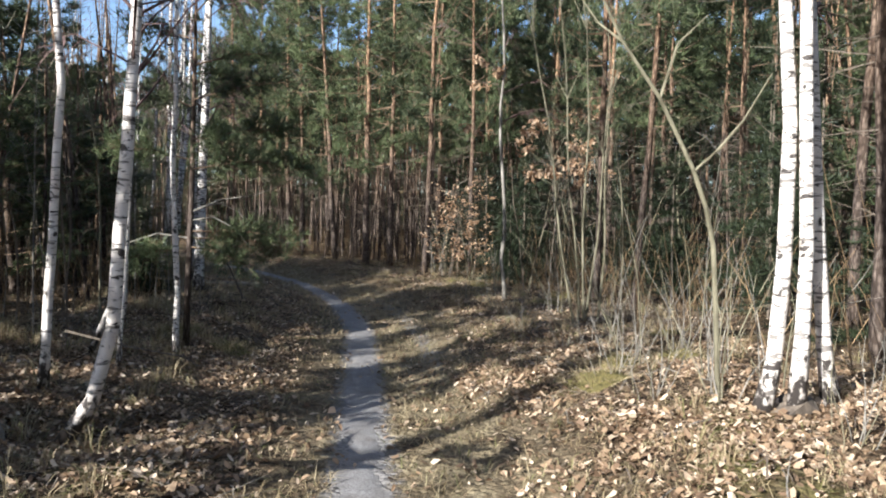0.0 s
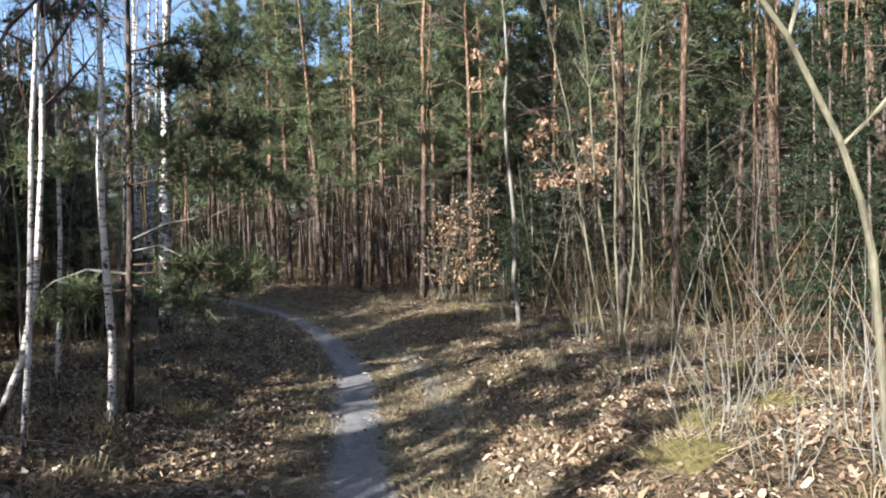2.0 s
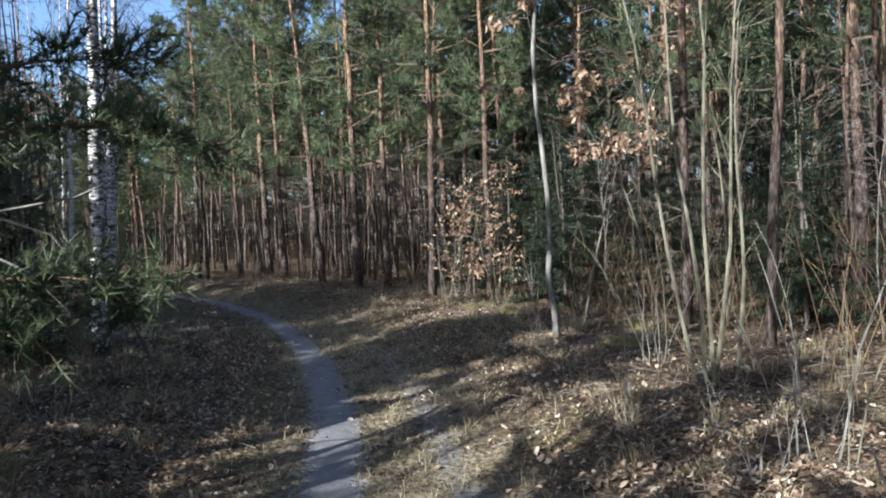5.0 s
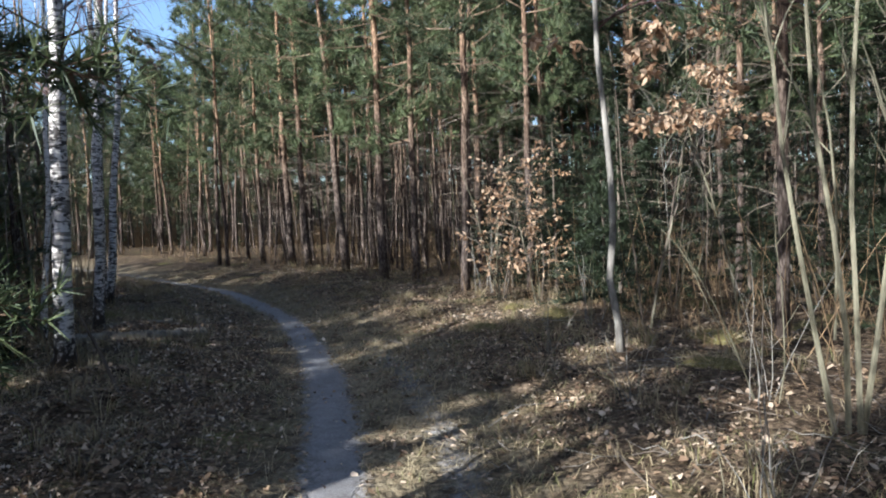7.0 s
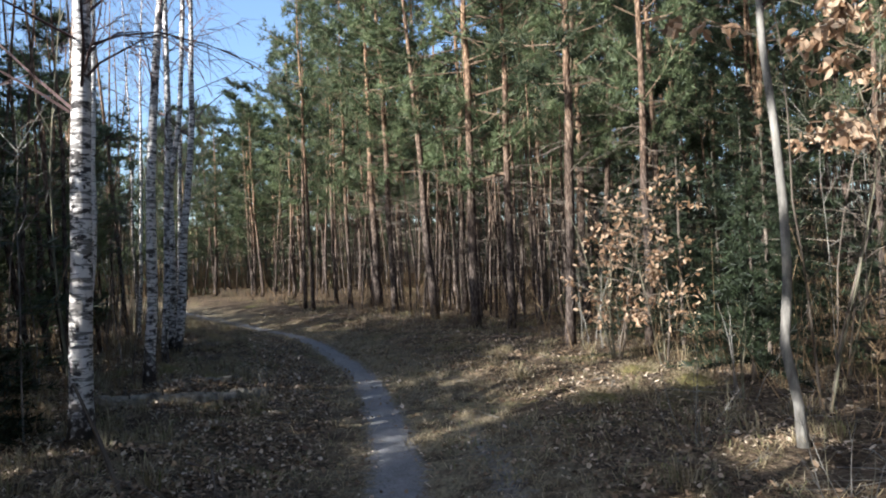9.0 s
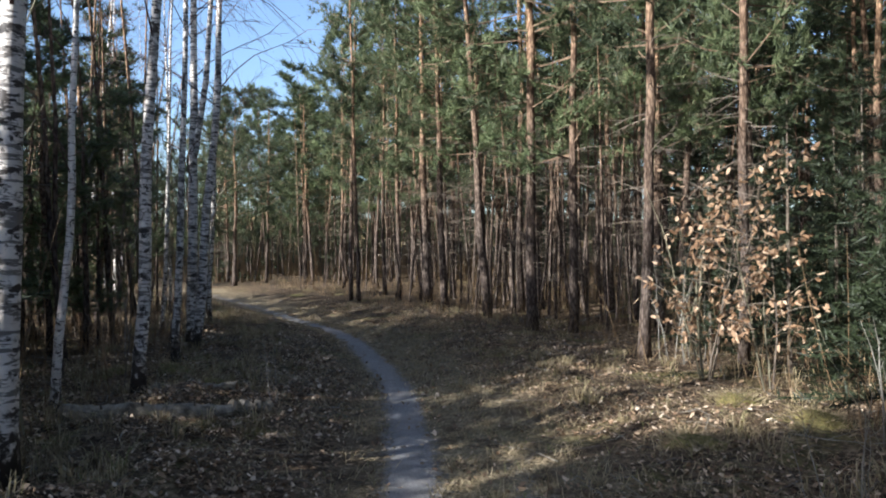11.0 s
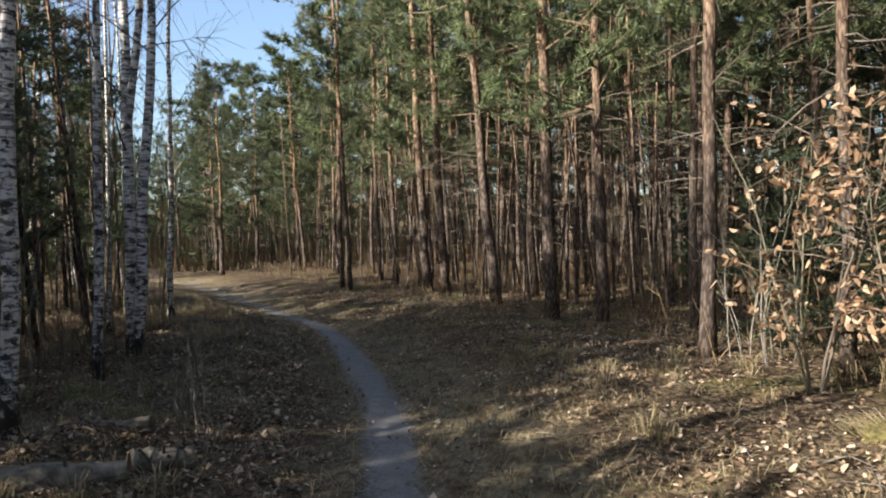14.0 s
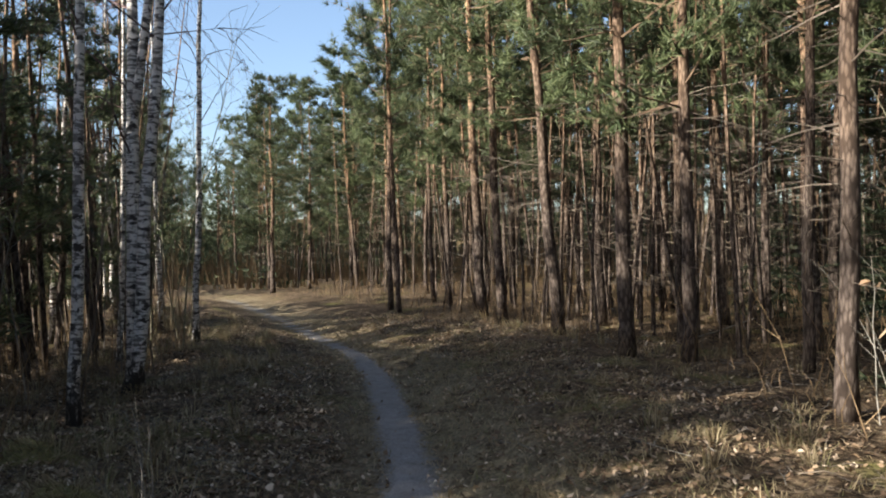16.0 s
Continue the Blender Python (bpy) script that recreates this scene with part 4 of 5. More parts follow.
def withered_tree(name, seed, stems, height, spread, leaves, low, label, size=0.075):
    """A young tree that has kept its brown leaves."""
    rng = random.Random(seed)
    top = new(name)
    spots, tw = [], Shape()
    for i in range(stems):
        w = rng.uniform(0, 6.28)
        d = Vector((math.cos(w) * 0.2, math.sin(w) * 0.2, 1)).normalized()
        pts = [Vector((math.cos(w) * 0.05, math.sin(w) * 0.05, 0))]
        for k in range(7):
            pts.append(pts[-1] + d * height * rng.uniform(0.11, 0.15))
            d = (d + rand_dir(rng) * 0.13).normalized()
        s = Shape()
        s.tube(pts, [0.0125 * (1 - 0.12 * k) for k in range(8)], 6, 0.1, rng)
        for q in range(11):
            k = rng.randint(1, 6)
            a = pts[k].lerp(pts[k + 1], rng.random())
            w = rng.uniform(0, 6.28)
            e = Vector((math.cos(w), math.sin(w), rng.uniform(0.0, 0.6))) * rng.uniform(0.3, 1.0) * spread
            tw.tube([a, a + e * 0.5 + Vector((0, 0, 0.03)), a + e], [0.006, 0.004, 0.0015], 3)
            spots.append((a, a + e))
        part("stem", s, SAPLING_BARK if i % 2 else DEAD_WOOD, top)
    part("twig", tw, DEAD_WOOD, top, kind="stuff")
    lv = Shape()
    good = [sp for sp in spots if sp[1].z > low] or spots
    for i in range(leaves):
        a, e = rng.choice(good)
        p = a.lerp(e, rng.choice((0.45, 0.7, 0.95, 1.0)) + rng.uniform(-0.06, 0.06)) + rand_dir(rng) * 0.07
        d = (rand_dir(rng, -0.7)).normalized() * size * rng.uniform(0.8, 1.5)
        side = d.normalized().orthogonal().normalized()
        side.rotate(Matrix.Rotation(rng.uniform(0, 6.28), 3, d.normalized()))
        lv.curled(p, d, side, size * rng.uniform(0.2, 0.4), rng)
    part("foliage", lv, BROWN_LEAVES, top, "dry tan leaves still on the twigs", kind="stuff")
    return tagged(top, label, "tree", "young broadleaf trees")


put_first(withered_tree("young_beech", 111, 6, 2.8, 0.75, 520, 0.2, "young beech holding its dry tan leaves", 0.071), stand(0.15, 19.2))
put_first(withered_tree("young_beech", 112, 4, 2.2, 0.7, 380, 0.1, "young beech holding its dry tan leaves", 0.071), stand(0.75, 18.7))
put_first(withered_tree("young_oak", 113, 3, 5.2, 0.95, 620, 2.4, "young oak with clusters of withered brown leaves", 0.095), stand(1.75, 15.6))
put_first(withered_tree("young_oak", 114, 3, 5.6, 0.95, 520, 2.6, "young oak with clusters of withered brown leaves", 0.095), stand(2.6, 17.6))
put_first(withered_tree("young_oak", 115, 2, 5.5, 1.1, 300, 2.8, "young oak with clusters of withered brown leaves", 0.1), stand(-9.5, 16.5))


def young_spruce(seed, height, width, label):
    rng = random.Random(seed)
    top = new("young_spruce")
    s = Shape()
    s.tube([(0, 0, 0), (0.02, 0, height * 0.5), (0, 0, height)], [0.03, 0.02, 0.004], 6)
    part("trunk", s, DEAD_WOOD, top)
    c = Shape()
    for i in range(95):
        u = rng.random() ** 0.9
        w = rng.uniform(0, 6.28)
        ln = width * (1.05 - u) * rng.uniform(0.7, 1.15)
        a = Vector((0, 0, 0.08 + u * (height - 0.1)))
        e = a + Vector((math.cos(w) * ln, math.sin(w) * ln, -0.12 * ln))
        n = max(3, int(ln * 22))
        for k in range(n):
            p = a.lerp(e, k / n)
            tuft(c, rng, p, (e - a).normalized(), 0.15, 4)
    part("crown", c, SHADED_SPRUCE_NEEDLES, top, "dense needles, shade put into their colour")
    return tagged(top, label, "tree", "young spruces")


put_first(young_spruce(121, 2.3, 0.95, "young spruce with needles coloured dark for shade"), stand(1.55, 17.3))
put_first(young_spruce(122, 3.4, 1.1, "young spruce with needles coloured dark for shade"), stand(2.7, 19.2))
put_first(young_spruce(123, 1.1, 0.7, "low green young spruce beside the birch"), stand(-5.7, 14.2))


# more darkened spruces, standing in for the deep shade between the trunks
shade_spruces = [young_spruce(124, 3.0, 1.0, "young spruce with needles coloured dark for shade"), young_spruce(125, 4.4, 1.35, "young spruce with needles coloured dark for shade"), young_spruce(126, 3.6, 1.2, "young spruce with needles coloured dark for shade")]
plant_spruce = planter(shade_spruces)
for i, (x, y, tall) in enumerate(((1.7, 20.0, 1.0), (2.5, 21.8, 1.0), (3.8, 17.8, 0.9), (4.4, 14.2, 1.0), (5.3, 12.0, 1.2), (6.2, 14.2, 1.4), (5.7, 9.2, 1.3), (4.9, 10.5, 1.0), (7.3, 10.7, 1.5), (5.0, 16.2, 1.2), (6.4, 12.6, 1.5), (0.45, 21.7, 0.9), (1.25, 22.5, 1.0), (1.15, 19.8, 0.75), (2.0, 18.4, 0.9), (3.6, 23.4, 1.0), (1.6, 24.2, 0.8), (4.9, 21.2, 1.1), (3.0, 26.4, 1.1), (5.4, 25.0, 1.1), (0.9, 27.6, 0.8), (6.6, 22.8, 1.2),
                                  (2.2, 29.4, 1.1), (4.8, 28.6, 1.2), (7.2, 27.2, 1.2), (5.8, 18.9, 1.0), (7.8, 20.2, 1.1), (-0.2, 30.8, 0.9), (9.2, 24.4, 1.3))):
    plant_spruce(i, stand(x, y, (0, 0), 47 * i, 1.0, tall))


def verge_pine():
    """A thin young pine by the lane with wide green boughs and dry arching branches."""
    rng = random.Random(131)
    top = new("young_pine")
    t = Shape()
    line = [(0, 0, 0), (0.02, 0, 0.8), (0.05, 0.02, 1.7), (0.07, 0.02, 2.8), (0.1, 0, 4.2), (0.12, 0, 5.4)]
    t.tube(line, [0.042, 0.038, 0.034, 0.027, 0.016, 0.005], 8, 0.05, rng)
    part("trunk", t, PINE_BARK, top, smooth=True)
    for pts in ([(0.05, 0, 1.6), (0.35, 0.1, 1.75), (0.75, 0.2, 1.82), (1.05, 0.25, 1.95)], [(0.05, 0, 1.62), (0.3, 0.25, 1.72), (0.5, 0.4, 1.62), (0.62, 0.5, 1.38)],
                [(0.04, 0, 1.5), (0.3, 0.05, 1.55), (0.55, 0.05, 1.42), (0.72, 0.1, 1.2)], [(0.03, 0, 1.3), (-0.3, -0.1, 1.35), (-0.6, -0.1, 1.25), (-0.8, -0.1, 1.1)]):
        b = Shape()
        b.tube(pts, [0.012, 0.01, 0.007, 0.002], 5, 0.05, rng)
        part("dry_branch", b, GREY_BARK, top, "pale dry arching branch")
    boughs = (((0.05, 0, 1.3), (0.95, 0.5, 1.2)), ((0.05, 0, 1.38), (1.2, 0.25, 1.3)), ((0.05, 0, 1.2), (0.75, -0.15, 1.0)), ((0.04, 0, 1.15), (-0.6, -0.3, 1.05)),
              ((0.06, 0, 2.1), (1.15, 0.1, 2.2)), ((0.8, 0.08, 2.2), (1.6, 0.15, 2.02)), ((0.07, 0, 2.45), (1.2, 0.35, 2.6)), ((0.07, 0, 2.4), (0.6, -0.6, 2.35)), ((0.06, 0, 2.2), (-0.7, -0.4, 2.3)),
              ((0.08, 0, 2.9), (1.15, -0.1, 3.1)), ((0.08, 0, 2.8), (-0.6, 0.5, 3.0)), ((0.08, 0, 3.3), (0.95, 0.45, 3.55)), ((0.08, 0, 3.6), (-0.7, 0.2, 3.7)), ((0.08, 0, 3.2), (0.3, 0.9, 3.3)),
              ((0.1, 0, 3.9), (0.7, -0.4, 4.2)), ((0.1, 0, 4.2), (0.5, 0.5, 4.5)), ((0.1, 0, 4.6), (-0.3, 0.5, 4.9)), ((0.12, 0, 4.9), (0.3, -0.2, 5.5)))
    for start, end in boughs:
        g, wood_line = Shape(), Shape()
        A, B = Vector(start), Vector(end)
        wood_line.tube([A, A.lerp(B, 0.5) + Vector((0, 0, 0.05)), B], [0.011, 0.008, 0.003], 5, 0.05, rng)
        reach = (B - A).length
        for k in range(int(42 * reach) + 8):
            u = rng.uniform(0.2, 1.0)
            p = A.lerp(B, u) + Vector((0, 0, 0.05 * math.sin(3.14 * u)))
            e = ((B - A).normalized() * 0.7 + rand_dir(rng, 0.1)).normalized() * rng.uniform(0.1, 0.3)
            wood_line.tube([p, p + e], [0.004, 0.002], 3)
            for q in range(3):
                tuft(g, rng, p + e * (0.35 + 0.33 * q), e.normalized(), 0.135, 9, 0.036)
        bough = part("green_bough", wood_line, LIMB_WOOD, top)
        part("needles", g, NEEDLES, bough, "tufts of long green needles", kind="stuff")
    tagged(top, "young pine with wide green boughs and dry arching branches", "tree", "pines of the forest")
    top.matrix_world = stand(-2.98, 8.64)


verge_pine()


# ---- wood on the ground ----
def fallen_log(a, b, r, label, seed):
    """A log half sunk into the litter, with flaking bark, stubs and sawn ends."""
    rng = random.Random(seed)
    top = new("fallen_log")
    A, B = Vector((*a, gz1(*a) + r * 0.7)), Vector((*b, gz1(*b) + r * 0.7))
    s = Shape()
    n = 26
    side = (B - A).cross(Vector((0, 0, 1))).normalized()
    line = [A.lerp(B, i / n) - A + side * (0.03 * math.sin(i * 0.33 + seed)) + Vector((0, 0, 0.012 * math.sin(i * 0.7 + seed))) for i in range(n + 1)]
    s.tube(line, [r * (1.08 - 0.008 * i) * rng.uniform(0.9, 1.08) for i in range(n + 1)], 14, 0.09, rng)
    part("bark", s, ROTTEN, top)
    for k in range(3):
        q = line[rng.randint(4, n - 4)]
        e = (side * rng.uniform(-1, 1) + Vector((0, 0, rng.uniform(0.3, 0.9)))).normalized()
        st = Shape()
        st.tube([q + e * r * 0.7, q + e * (r + rng.uniform(0.03, 0.1))], [0.014, 0.008], 6, 0.15, rng)
        part("stub", st, DEAD_WOOD, top)
    for end, k in ((line[0], -1), (line[-1], 1)):
        d = (B - A).normalized() * 0.004 * k
        c = Shape()
        c.tube([end, end + d], [r * 0.82, r * 0.8], 12, 0.06, rng)
        part("cut_end", c, LIMB_WOOD, top, "pale sawn end")
    top.location = A
    tagged(top, label, "log", "logs beside the path")


fallen_log((-5.75, 15.97), (-4.43, 16.72), 0.098, "fallen log with weathered tan bark", 1)
fallen_log((-4.62, 16.98), (-4.26, 17.2), 0.08, "short dark log among leaves", 2)
fallen_log((-5.9, 17.3), (-4.9, 17.6), 0.06, "short dark log among leaves", 3)


def stick(x, y, lean, length, r, mat, label):
    top = new("dead_stick")
    s = Shape()
    s.tube([(0, 0, -0.05), (0.01, 0.01, length * 0.5), (0, 0, length)], [r, r * 0.85, r * 0.5], 5, 0.08)
    part("stem", s, mat, top)
    tagged(top, label, "stick", "dead sticks")
    top.matrix_world = stand(x, y, lean)


stick(-3.43, 12.9, (-0.47, 0.05), 0.85, 0.02, DEAD_WOOD, "dry stick that leans out of the leaves")
stick(1.73, 7.85, (-0.29, 0.05), 0.5, 0.009, GREY_BARK, "pale broken stem that leans in the grass")
stick(-1.9, 27.0, (3.0, 0.3), 1.2, 0.015, GREY_BARK, "pale stick lying on the litter")


def fallen_branch(points, r, label, seed):
    """A bare bough caught between the stems, with its twigs."""
    rng = random.Random(seed)
    top = new("fallen_branch")
    pts = [Vector(p) - Vector(points[0]) for p in points]
    s = Shape()
    s.tube(pts, [r * (1 - 0.7 * i / (len(pts) - 1)) for i in range(len(pts))], 6, 0.1, rng)
    part("bough", s, DEAD_WOOD, top)
    for k in range(6):
        i = rng.randint(1, len(pts) - 2)
        a = pts[i].lerp(pts[i + 1], rng.random())
        e = ((pts[i + 1] - pts[i]).normalized() + rand_dir(rng) * 0.9).normalized() * rng.uniform(0.12, 0.4)
        t = Shape()
        t.tube([a, a + e * 0.5 + rand_dir(rng) * 0.02, a + e], [r * 0.4, r * 0.3, r * 0.1], 4)
        part("twig", t, DEAD_WOOD, top)
    top.location = points[0]
    tagged(top, label, "branch", "fallen branches")


fallen_branch([(-3.05, 6.0, gz1(-3.05, 6.0) + 0.55), (-2.6, 6.1, 0.62), (-2.15, 6.2, 0.52), (-1.85, 6.3, 0.3), (-1.7, 6.3, gz1(-1.7, 6.3))], 0.011, "dark bare branch propped against the birches", 5)
fallen_branch([(-2.2, 5.0, gz1(-2.2, 5.0) + 0.02), (-1.9, 5.3, gz1(-1.9, 5.3) + 0.05), (-1.75, 5.8, gz1(-1.75, 5.8) + 0.03)], 0.009, "dry branch lying in the leaves", 6)
fallen_branch([(-3.4, 13.7, gz1(-3.4, 13.7) + 0.1), (-3.1, 13.5, 0.28), (-2.9, 13.2, gz1(-2.9, 13.2) + 0.02)], 0.014, "crooked dark branch lying in the leaves", 7)
stick(-2.98, 5.0, (-0.25, 0.1), 0.22, 0.035, GREY_BARK, "short pale snapped birch stub")


# ---- fallen leaves and grass ----
def scatter(n, seed, reach_l, reach_r, y0=-3.0, y1=31.0):
    r = np.random.default_rng(seed)
    y = y0 + (y1 - y0) * r.random(n) + r.normal(0, 1.2, n)
    side = r.random(n) < reach_l / (reach_l + reach_r)
    d = np.where(side, -reach_l, reach_r) * np.where(r.random(n) < 0.6, 0.72 * r.random(n), np.abs(r.normal(0, 0.85, n)))
    return path_x(y) + d, y, d, r


def litter():
    """Fallen leaves: ragged six-cornered blades, curled along the midrib, thickest on the banks."""
    x, y, d, r = scatter(120000, 21, 5.0, 5.0)
    keep = r.random(len(x)) < np.where(np.abs(d) < 0.17, 0.04, np.where((d > -0.7) & (d < 1.3), 0.3, 1.0))
    patch = np.sin(x * 1.9 + 1.1 * np.sin(y * 1.3)) * np.sin(y * 2.1 + x) + 0.5 * np.sin(x * 5.3 + y) * np.sin(y * 6.1 - x) + r.normal(0, 0.4, len(x))
    keep &= patch > -0.35
    x, y = x[keep], y[keep]
    yb = np.concatenate([r.uniform(2.2, 9.8, 38000), r.uniform(2.2, 9.5, 20000), r.uniform(9, 21.5, 30000)])
    xb = path_x(yb) + np.concatenate([0.9 + 3.8 * r.random(38000) ** 0.8, -0.7 - 3.6 * r.random(20000) ** 0.8, -0.6 - 4.4 * r.random(30000) ** 0.8])
    near = xb > path_x(yb)
    heap = np.sin(xb * 2.3 + 0.7) * np.sin(yb * 1.9 + xb) + 0.6 * np.sin(xb * 6.1 - yb) * np.sin(yb * 5.7 + 1) + r.normal(0, 0.35, len(xb))
    thick = heap > np.where(near, 0.05, -0.3)
    x, y = np.concatenate([x, xb[thick]]), np.concatenate([y, yb[thick]])
    n = len(x)
    a = r.random(n) * 6.283
    L = np.clip(0.023 * np.exp(r.normal(0, 0.32, n)), 0.010, 0.043)
    L = np.where(y > 7.5, 0.78, 1.0) * L
    W = L * r.uniform(0.3, 0.8, n)
    z = ground_z(x, y) + 0.002 + 0.02 * r.random(n) ** 2
    tilt, roll = r.normal(0, 0.4, n), r.normal(0, 0.5, n)
    D = np.stack([np.cos(a) * L, np.sin(a) * L, np.sin(tilt) * L], 1)
    S = np.stack([-np.sin(a) * W, np.cos(a) * W, np.sin(roll) * W], 1)
    P = np.stack([x, y, z + (np.abs(D[:, 2]) + np.abs(S[:, 2])) * 0.6], 1)
    bend = r.normal(0, 0.35, n) * L
    fold = r.uniform(-0.25, 0.75, n) * W

    def corner(u, v, up):
        u, v = u + r.normal(0, 0.13, n), v * r.uniform(0.6, 1.25, n)
        q = P + D * u[:, None] + S * v[:, None]
        q[:, 2] += up
        return q
    V = np.stack([P - D * 1.0 + np.stack([0 * x, 0 * x, bend], 1), corner(-0.45, 0.85, fold), corner(0.35, 0.9, fold), P + D * r.uniform(0.7, 1.1, n)[:, None] + np.stack([0 * x, 0 * x, bend], 1),
                  corner(0.35, -0.9, fold), corner(-0.45, -0.85, fold)], 1).reshape(-1, 3)
    i = np.arange(n)[:, None] * 6
    F = np.concatenate([i + np.array([[0, 1, 2, 3]]), i + np.array([[0, 3, 4, 5]])], 1).reshape(-1, 4)
    me = bpy.data.meshes.new("fallen_leaves")
    me.from_pydata(V.tolist(), [], F.tolist())
    me.materials.append(FALLEN)
    tagged(new("fallen_leaves", me), "brown and tan fallen leaves strewn on the floor", "leaves", kind="stuff")


def straw():
    """Fine withered blades pressed flat on the lane and its banks."""
    x, y, d, r = scatter(95000, 27, 3.6, 4.2)
    mat = np.sin(x * 2.7 + y * 0.6) * np.sin(y * 1.7 - x) + 0.5 * np.sin(x * 6.0) * np.sin(y * 5.0 + x) + r.normal(0, 0.35, len(x))
    keep = (np.abs(d) > 0.16) & (mat > -0.25)
    x, y = x[keep], y[keep]
    n = len(x)
    a = r.normal(1.2, 1.1, n) + np.where(r.random(n) < 0.5, 3.1416, 0)
    L = r.uniform(0.04, 0.13, n)
    P = np.stack([x, y, ground_z(x, y) + 0.004], 1)
    S = np.stack([-np.sin(a), np.cos(a), 0 * a], 1) * 0.0026
    T = P + np.stack([np.cos(a) * L, np.sin(a) * L, L * r.uniform(0.0, 0.4, n)], 1)
    V = np.stack([P - S, P + S, T], 1).reshape(-1, 3)
    F = np.arange(n * 3).reshape(-1, 3)
    me = bpy.data.meshes.new("flattened_straw")
    me.from_pydata(V.tolist(), [], F.tolist())
    me.materials.append(STRAW)
    tagged(new("flattened_straw", me), "fine dry straw pressed flat on the floor", "grass", kind="stuff")


def grass():
    x, y, d, r = scatter(6200, 22, 4.5, 4.5)
    keep = (np.abs(d) > 0.22) & (r.random(len(x)) < np.where((d > 0.2) & (d < 2.2), 1.0, 0.6))
    x, y = x[keep], y[keep]
    m = 9
    n = len(x) * m
    x, y = np.repeat(x, m) + r.normal(0, 0.05, n), np.repeat(y, m) + r.normal(0, 0.05, n)
    z = ground_z(x, y) - 0.005
    a = r.random(n) * 6.283
    h = r.uniform(0.03, 0.12, n)
    out = h * r.uniform(0.8, 2.6, n)
    w = 0.003
    P = np.stack([x, y, z], 1)
    S = np.stack([-np.sin(a) * w, np.cos(a) * w, 0 * a], 1)
    M = P + np.stack([np.cos(a) * out * 0.4, np.sin(a) * out * 0.4, h * 0.75], 1)
    T = P + np.stack([np.cos(a) * out, np.sin(a) * out, h * 0.7], 1)
    V = np.stack([P - S, P + S, M - S * 0.8, M + S * 0.8, T], 1).reshape(-1, 3)
    i = np.arange(n)[:, None] * 5
    F = np.concatenate([i + np.array([[0, 1, 3]]), i + np.array([[0, 3, 2]]), i + np.array([[2, 3, 4]])], 1).reshape(-1, 3)
    me = bpy.data.meshes.new("dry_grass")
    me.from_pydata(V.tolist(), [], F.tolist())
    me.materials.append(STRAW)
    tagged(new("dry_grass", me), "tufts of dry straw-coloured grass", "grass", kind="stuff")


def tussocks():
    """Larger clumps of long bent grass on the banks and at the feet of the trees."""
    r = np.random.default_rng(33)
    n0 = 500
    y = r.uniform(3, 32, n0)
    left = r.random(n0) < 0.75
    d = np.where(left, -r.uniform(1.5, 4.6, n0), r.uniform(1.9, 5.2, n0))
    cx, cy = path_x(y) + d, y
    m = 34
    n = n0 * m
    a = r.random(n) * 6.283
    rad = 0.10 * np.sqrt(r.random(n))
    x, y = np.repeat(cx, m) + np.cos(a) * rad, np.repeat(cy, m) + np.sin(a) * rad
    a = a + r.normal(0, 0.5, n)
    size = np.repeat(r.uniform(0.5, 1.2, n0), m)
    h = r.uniform(0.08, 0.22, n) * size
    out = r.uniform(0.06, 0.28, n) * size
    P = np.stack([x, y, ground_z(x, y) - 0.01], 1)
    S = np.stack([-np.sin(a), np.cos(a), 0 * a], 1) * 0.003
    C = np.stack([np.cos(a), np.sin(a), 0 * a], 1)
    Z = np.array([[0, 0, 1.0]])
    M1 = P + C * (out * 0.3)[:, None] + Z * (h * 0.8)[:, None]
    M2 = P + C * (out * 0.7)[:, None] + Z * h[:, None]
    T = P + C * (out * 1.15)[:, None] + Z * (h * 0.55)[:, None]
    V = np.stack([P - S, P + S, M1 - S, M1 + S, M2 - S * 0.7, M2 + S * 0.7, T], 1).reshape(-1, 3)
    i = np.arange(n)[:, None] * 7
    F = np.concatenate([i + np.array([q]) for q in ([0, 1, 3], [0, 3, 2], [2, 3, 5], [2, 5, 4], [4, 5, 6])], 1).reshape(-1, 3)
    me = bpy.data.meshes.new("grass_tussocks")
    me.from_pydata(V.tolist(), [], F.tolist())
    me.materials.append(STRAW)
    tagged(new("grass_tussocks", me), "bent clumps of long withered grass", "grass", kind="stuff")


def brushwood():
    """Dry twigs and thin sticks lying criss-cross on the floor."""
    rng = random.Random(57)
    pale, dark = Shape(), Shape()
    for i in range(2600):
        y = rng.uniform(2.5, 30)
        x = float(path_x(y)) + (-rng.uniform(0.6, 6.0) if rng.random() < 0.6 else rng.uniform(1.0, 5.5))
        w, ln = rng.uniform(0, 6.28), rng.uniform(0.12, 0.5) * (1.0 if rng.random() < 0.85 else 2.0)
        d = Vector((math.cos(w), math.sin(w), 0))
        r = rng.uniform(0.002, 0.0055)
        pts = []
        for k in range(4):
            q = Vector((x, y, 0)) + d * (ln * k / 3) + rand_dir(rng) * 0.02
            q.z = gz1(q.x, q.y) + r + 0.012 + (rng.uniform(0, 0.06) if k in (1, 3) else 0)
            pts.append(q)
        s = pale if rng.random() < 0.35 else dark
        s.tube(pts, [r, r * 0.9, r * 0.7, r * 0.3], 4)
        if ln > 0.3:
            e = (d + rand_dir(rng, 0.4) * 0.8) * (ln * 0.35)
            s.tube([pts[1], pts[1] + e], [r * 0.6, r * 0.2], 3)
    top = new("brushwood")
    part("pale_twig", pale, GREY_BARK, top, kind="stuff")
    part("dark_twig", dark, DEAD_WOOD, top, kind="stuff")
    tagged(top, "dry twigs and thin sticks strewn over the litter", "twigs", kind="stuff")


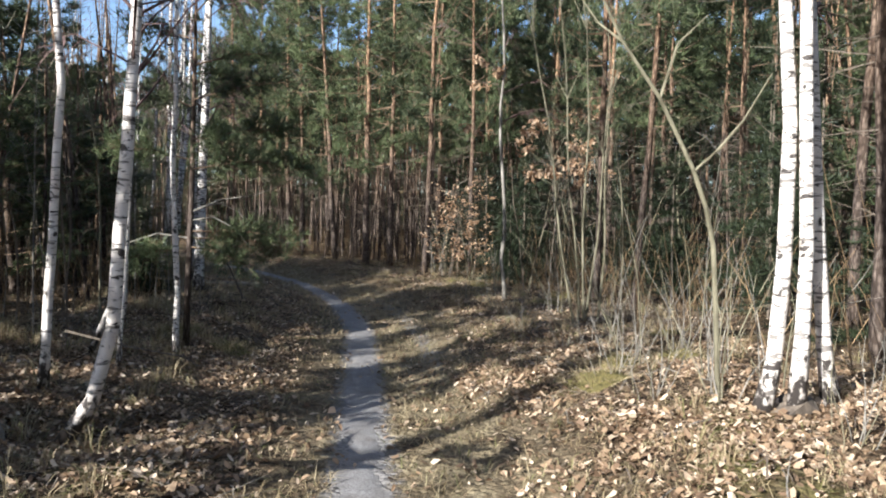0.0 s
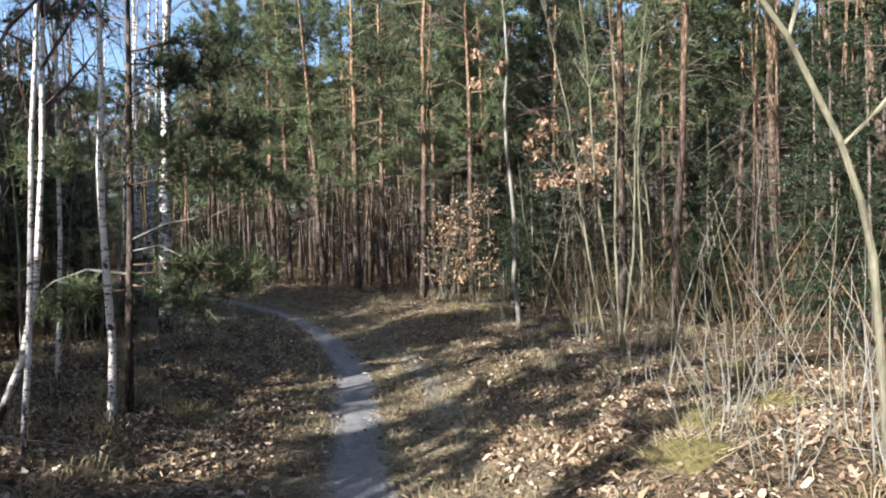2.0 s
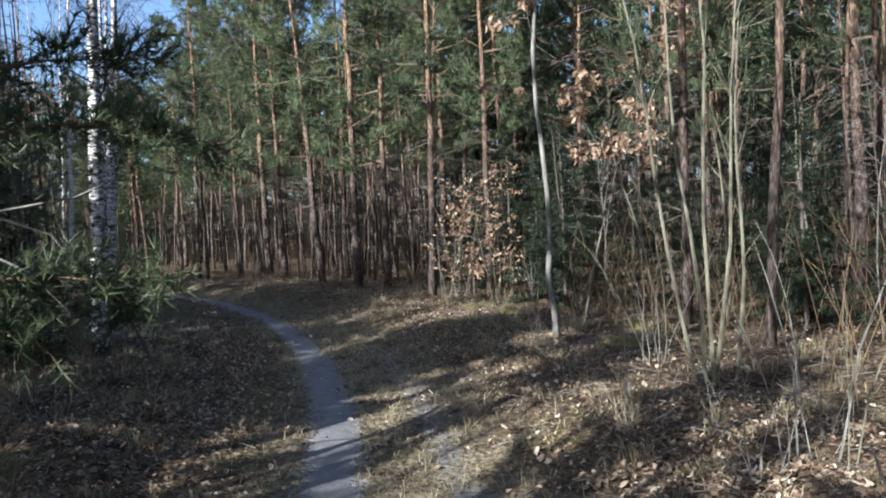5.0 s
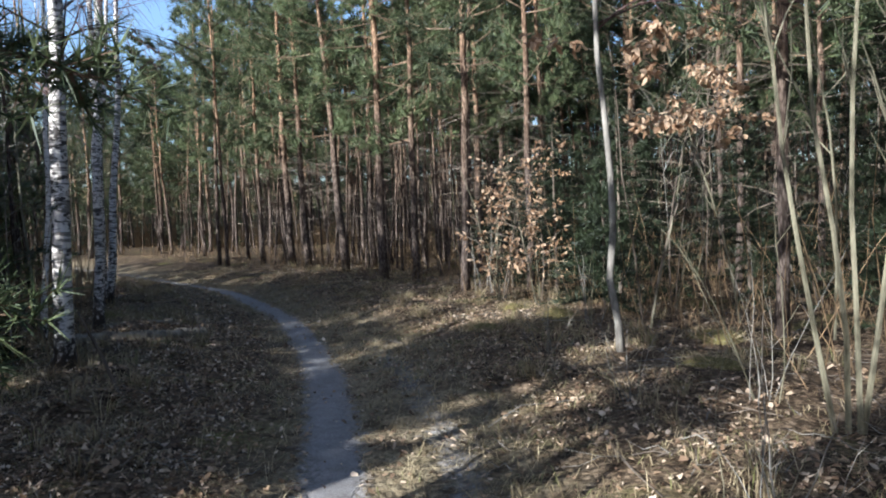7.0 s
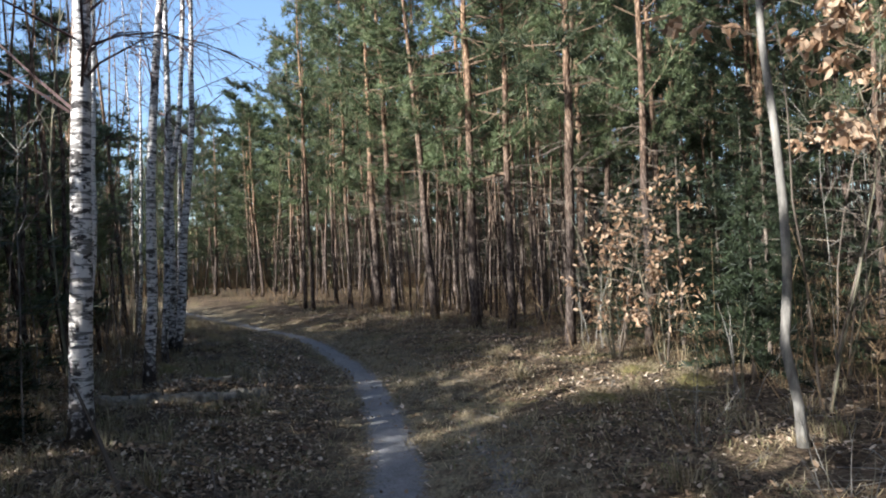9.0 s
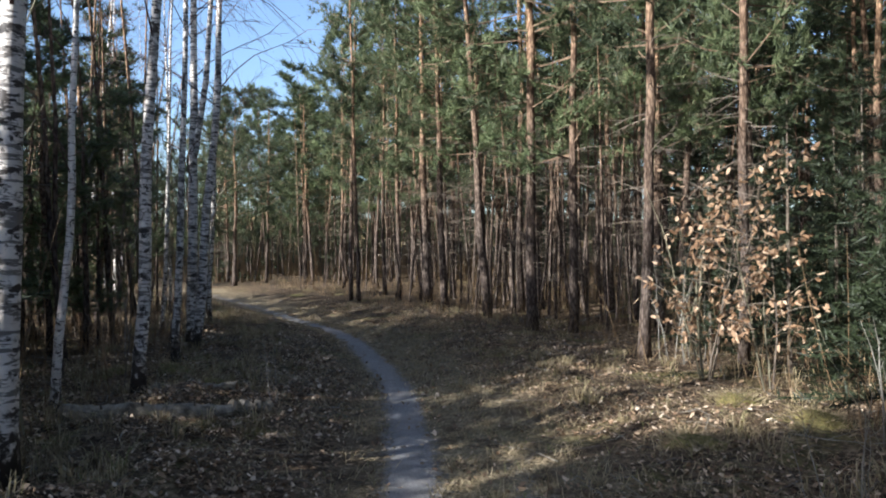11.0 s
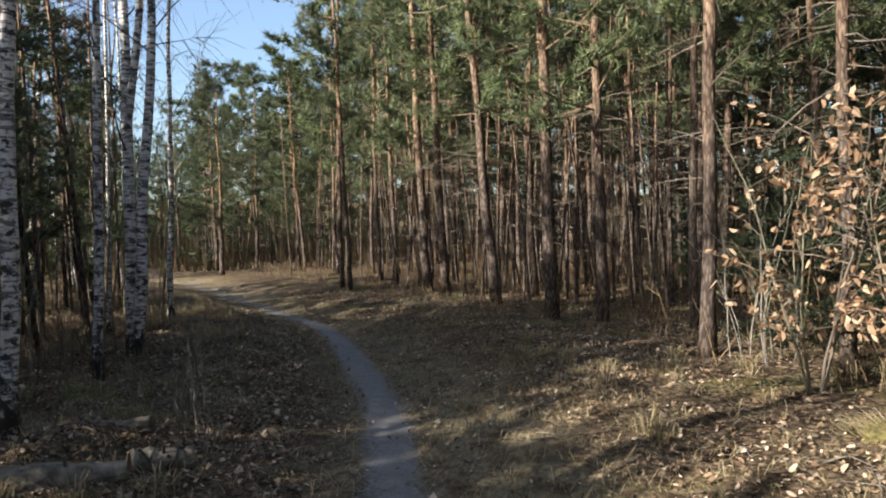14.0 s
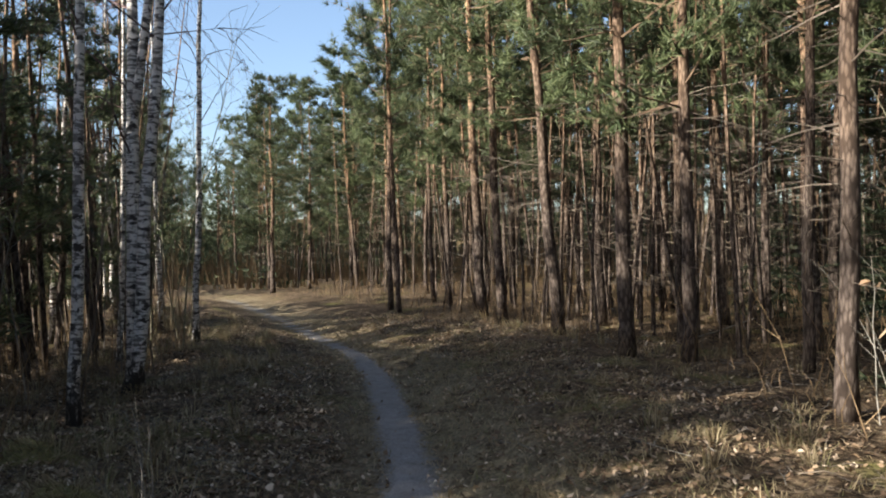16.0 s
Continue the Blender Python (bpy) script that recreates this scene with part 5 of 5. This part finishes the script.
def moss_mound(x, y, r, seed):
    """A low cushion of moss overgrown with yellowed grass."""
    rng = random.Random(seed)
    top = new("moss_mound")
    c, b = Shape(), Shape()
    rings, n = 6, 18
    for i in range(rings + 1):
        u = i / rings
        for k in range(n):
            w = 6.2832 * k / n
            q = r * u * (1 + 0.16 * math.sin(3 * w + seed) + 0.08 * math.sin(7 * w))
            px, py = q * math.cos(w), q * math.sin(w)
            c.v.append((px, py, gz1(x + px, y + py) - gz1(x, y) - 0.03 + 0.11 * (1 - u ** 2) + 0.012 * math.sin(9 * w + 5 * u) * (u < 1)))
    for i in range(rings):
        for k in range(n):
            a, e = i * n + k, i * n + (k + 1) % n
            c.f.append((a, a + n, e + n, e))
    part("cushion", c, MOSS, top, smooth=True)
    for i in range(420):
        w, q = rng.uniform(0, 6.28), r * math.sqrt(rng.random()) * 1.05
        p = Vector((q * math.cos(w), q * math.sin(w), 0))
        p.z = gz1(x + p.x, y + p.y) - gz1(x, y) - 0.03 + 0.1 * max(0.0, 1 - (q / r) ** 2)
        e = Vector((math.cos(w) * 0.7 + rng.gauss(0, 0.5), math.sin(w) * 0.7 + rng.gauss(0, 0.5), rng.uniform(0.3, 1.1))) * rng.uniform(0.05, 0.14)
        b.blade(p, e, e.normalized().orthogonal(), 0.0028)
    part("grass_blade", b, STRAW, top, "yellowed grass blades", kind="stuff")
    top.location = (x, y, gz1(x, y))
    tagged(top, "low yellow-green moss cushion with withered grass", "moss", "moss cushions of the bank")


for i, (x, y, r) in enumerate(((1.35, 6.5, 0.36), (1.75, 7.3, 0.3), (2.5, 7.9, 0.34), (2.9, 9.6, 0.3), (1.9, 13.4, 0.32), (2.4, 14.9, 0.36), (0.9, 17.2, 0.3), (0.3, 17.9, 0.26), (-0.2, 16.4, 0.28), (-2.5, 8.9, 0.3), (-3.4, 9.7, 0.34), (-6.3, 18.6, 0.36), (-5.3, 17.9, 0.28), (-7.1, 18.3, 0.34))):
    moss_mound(x, y, r, i + 1)

litter()
brushwood()
straw()
grass()
tussocks()
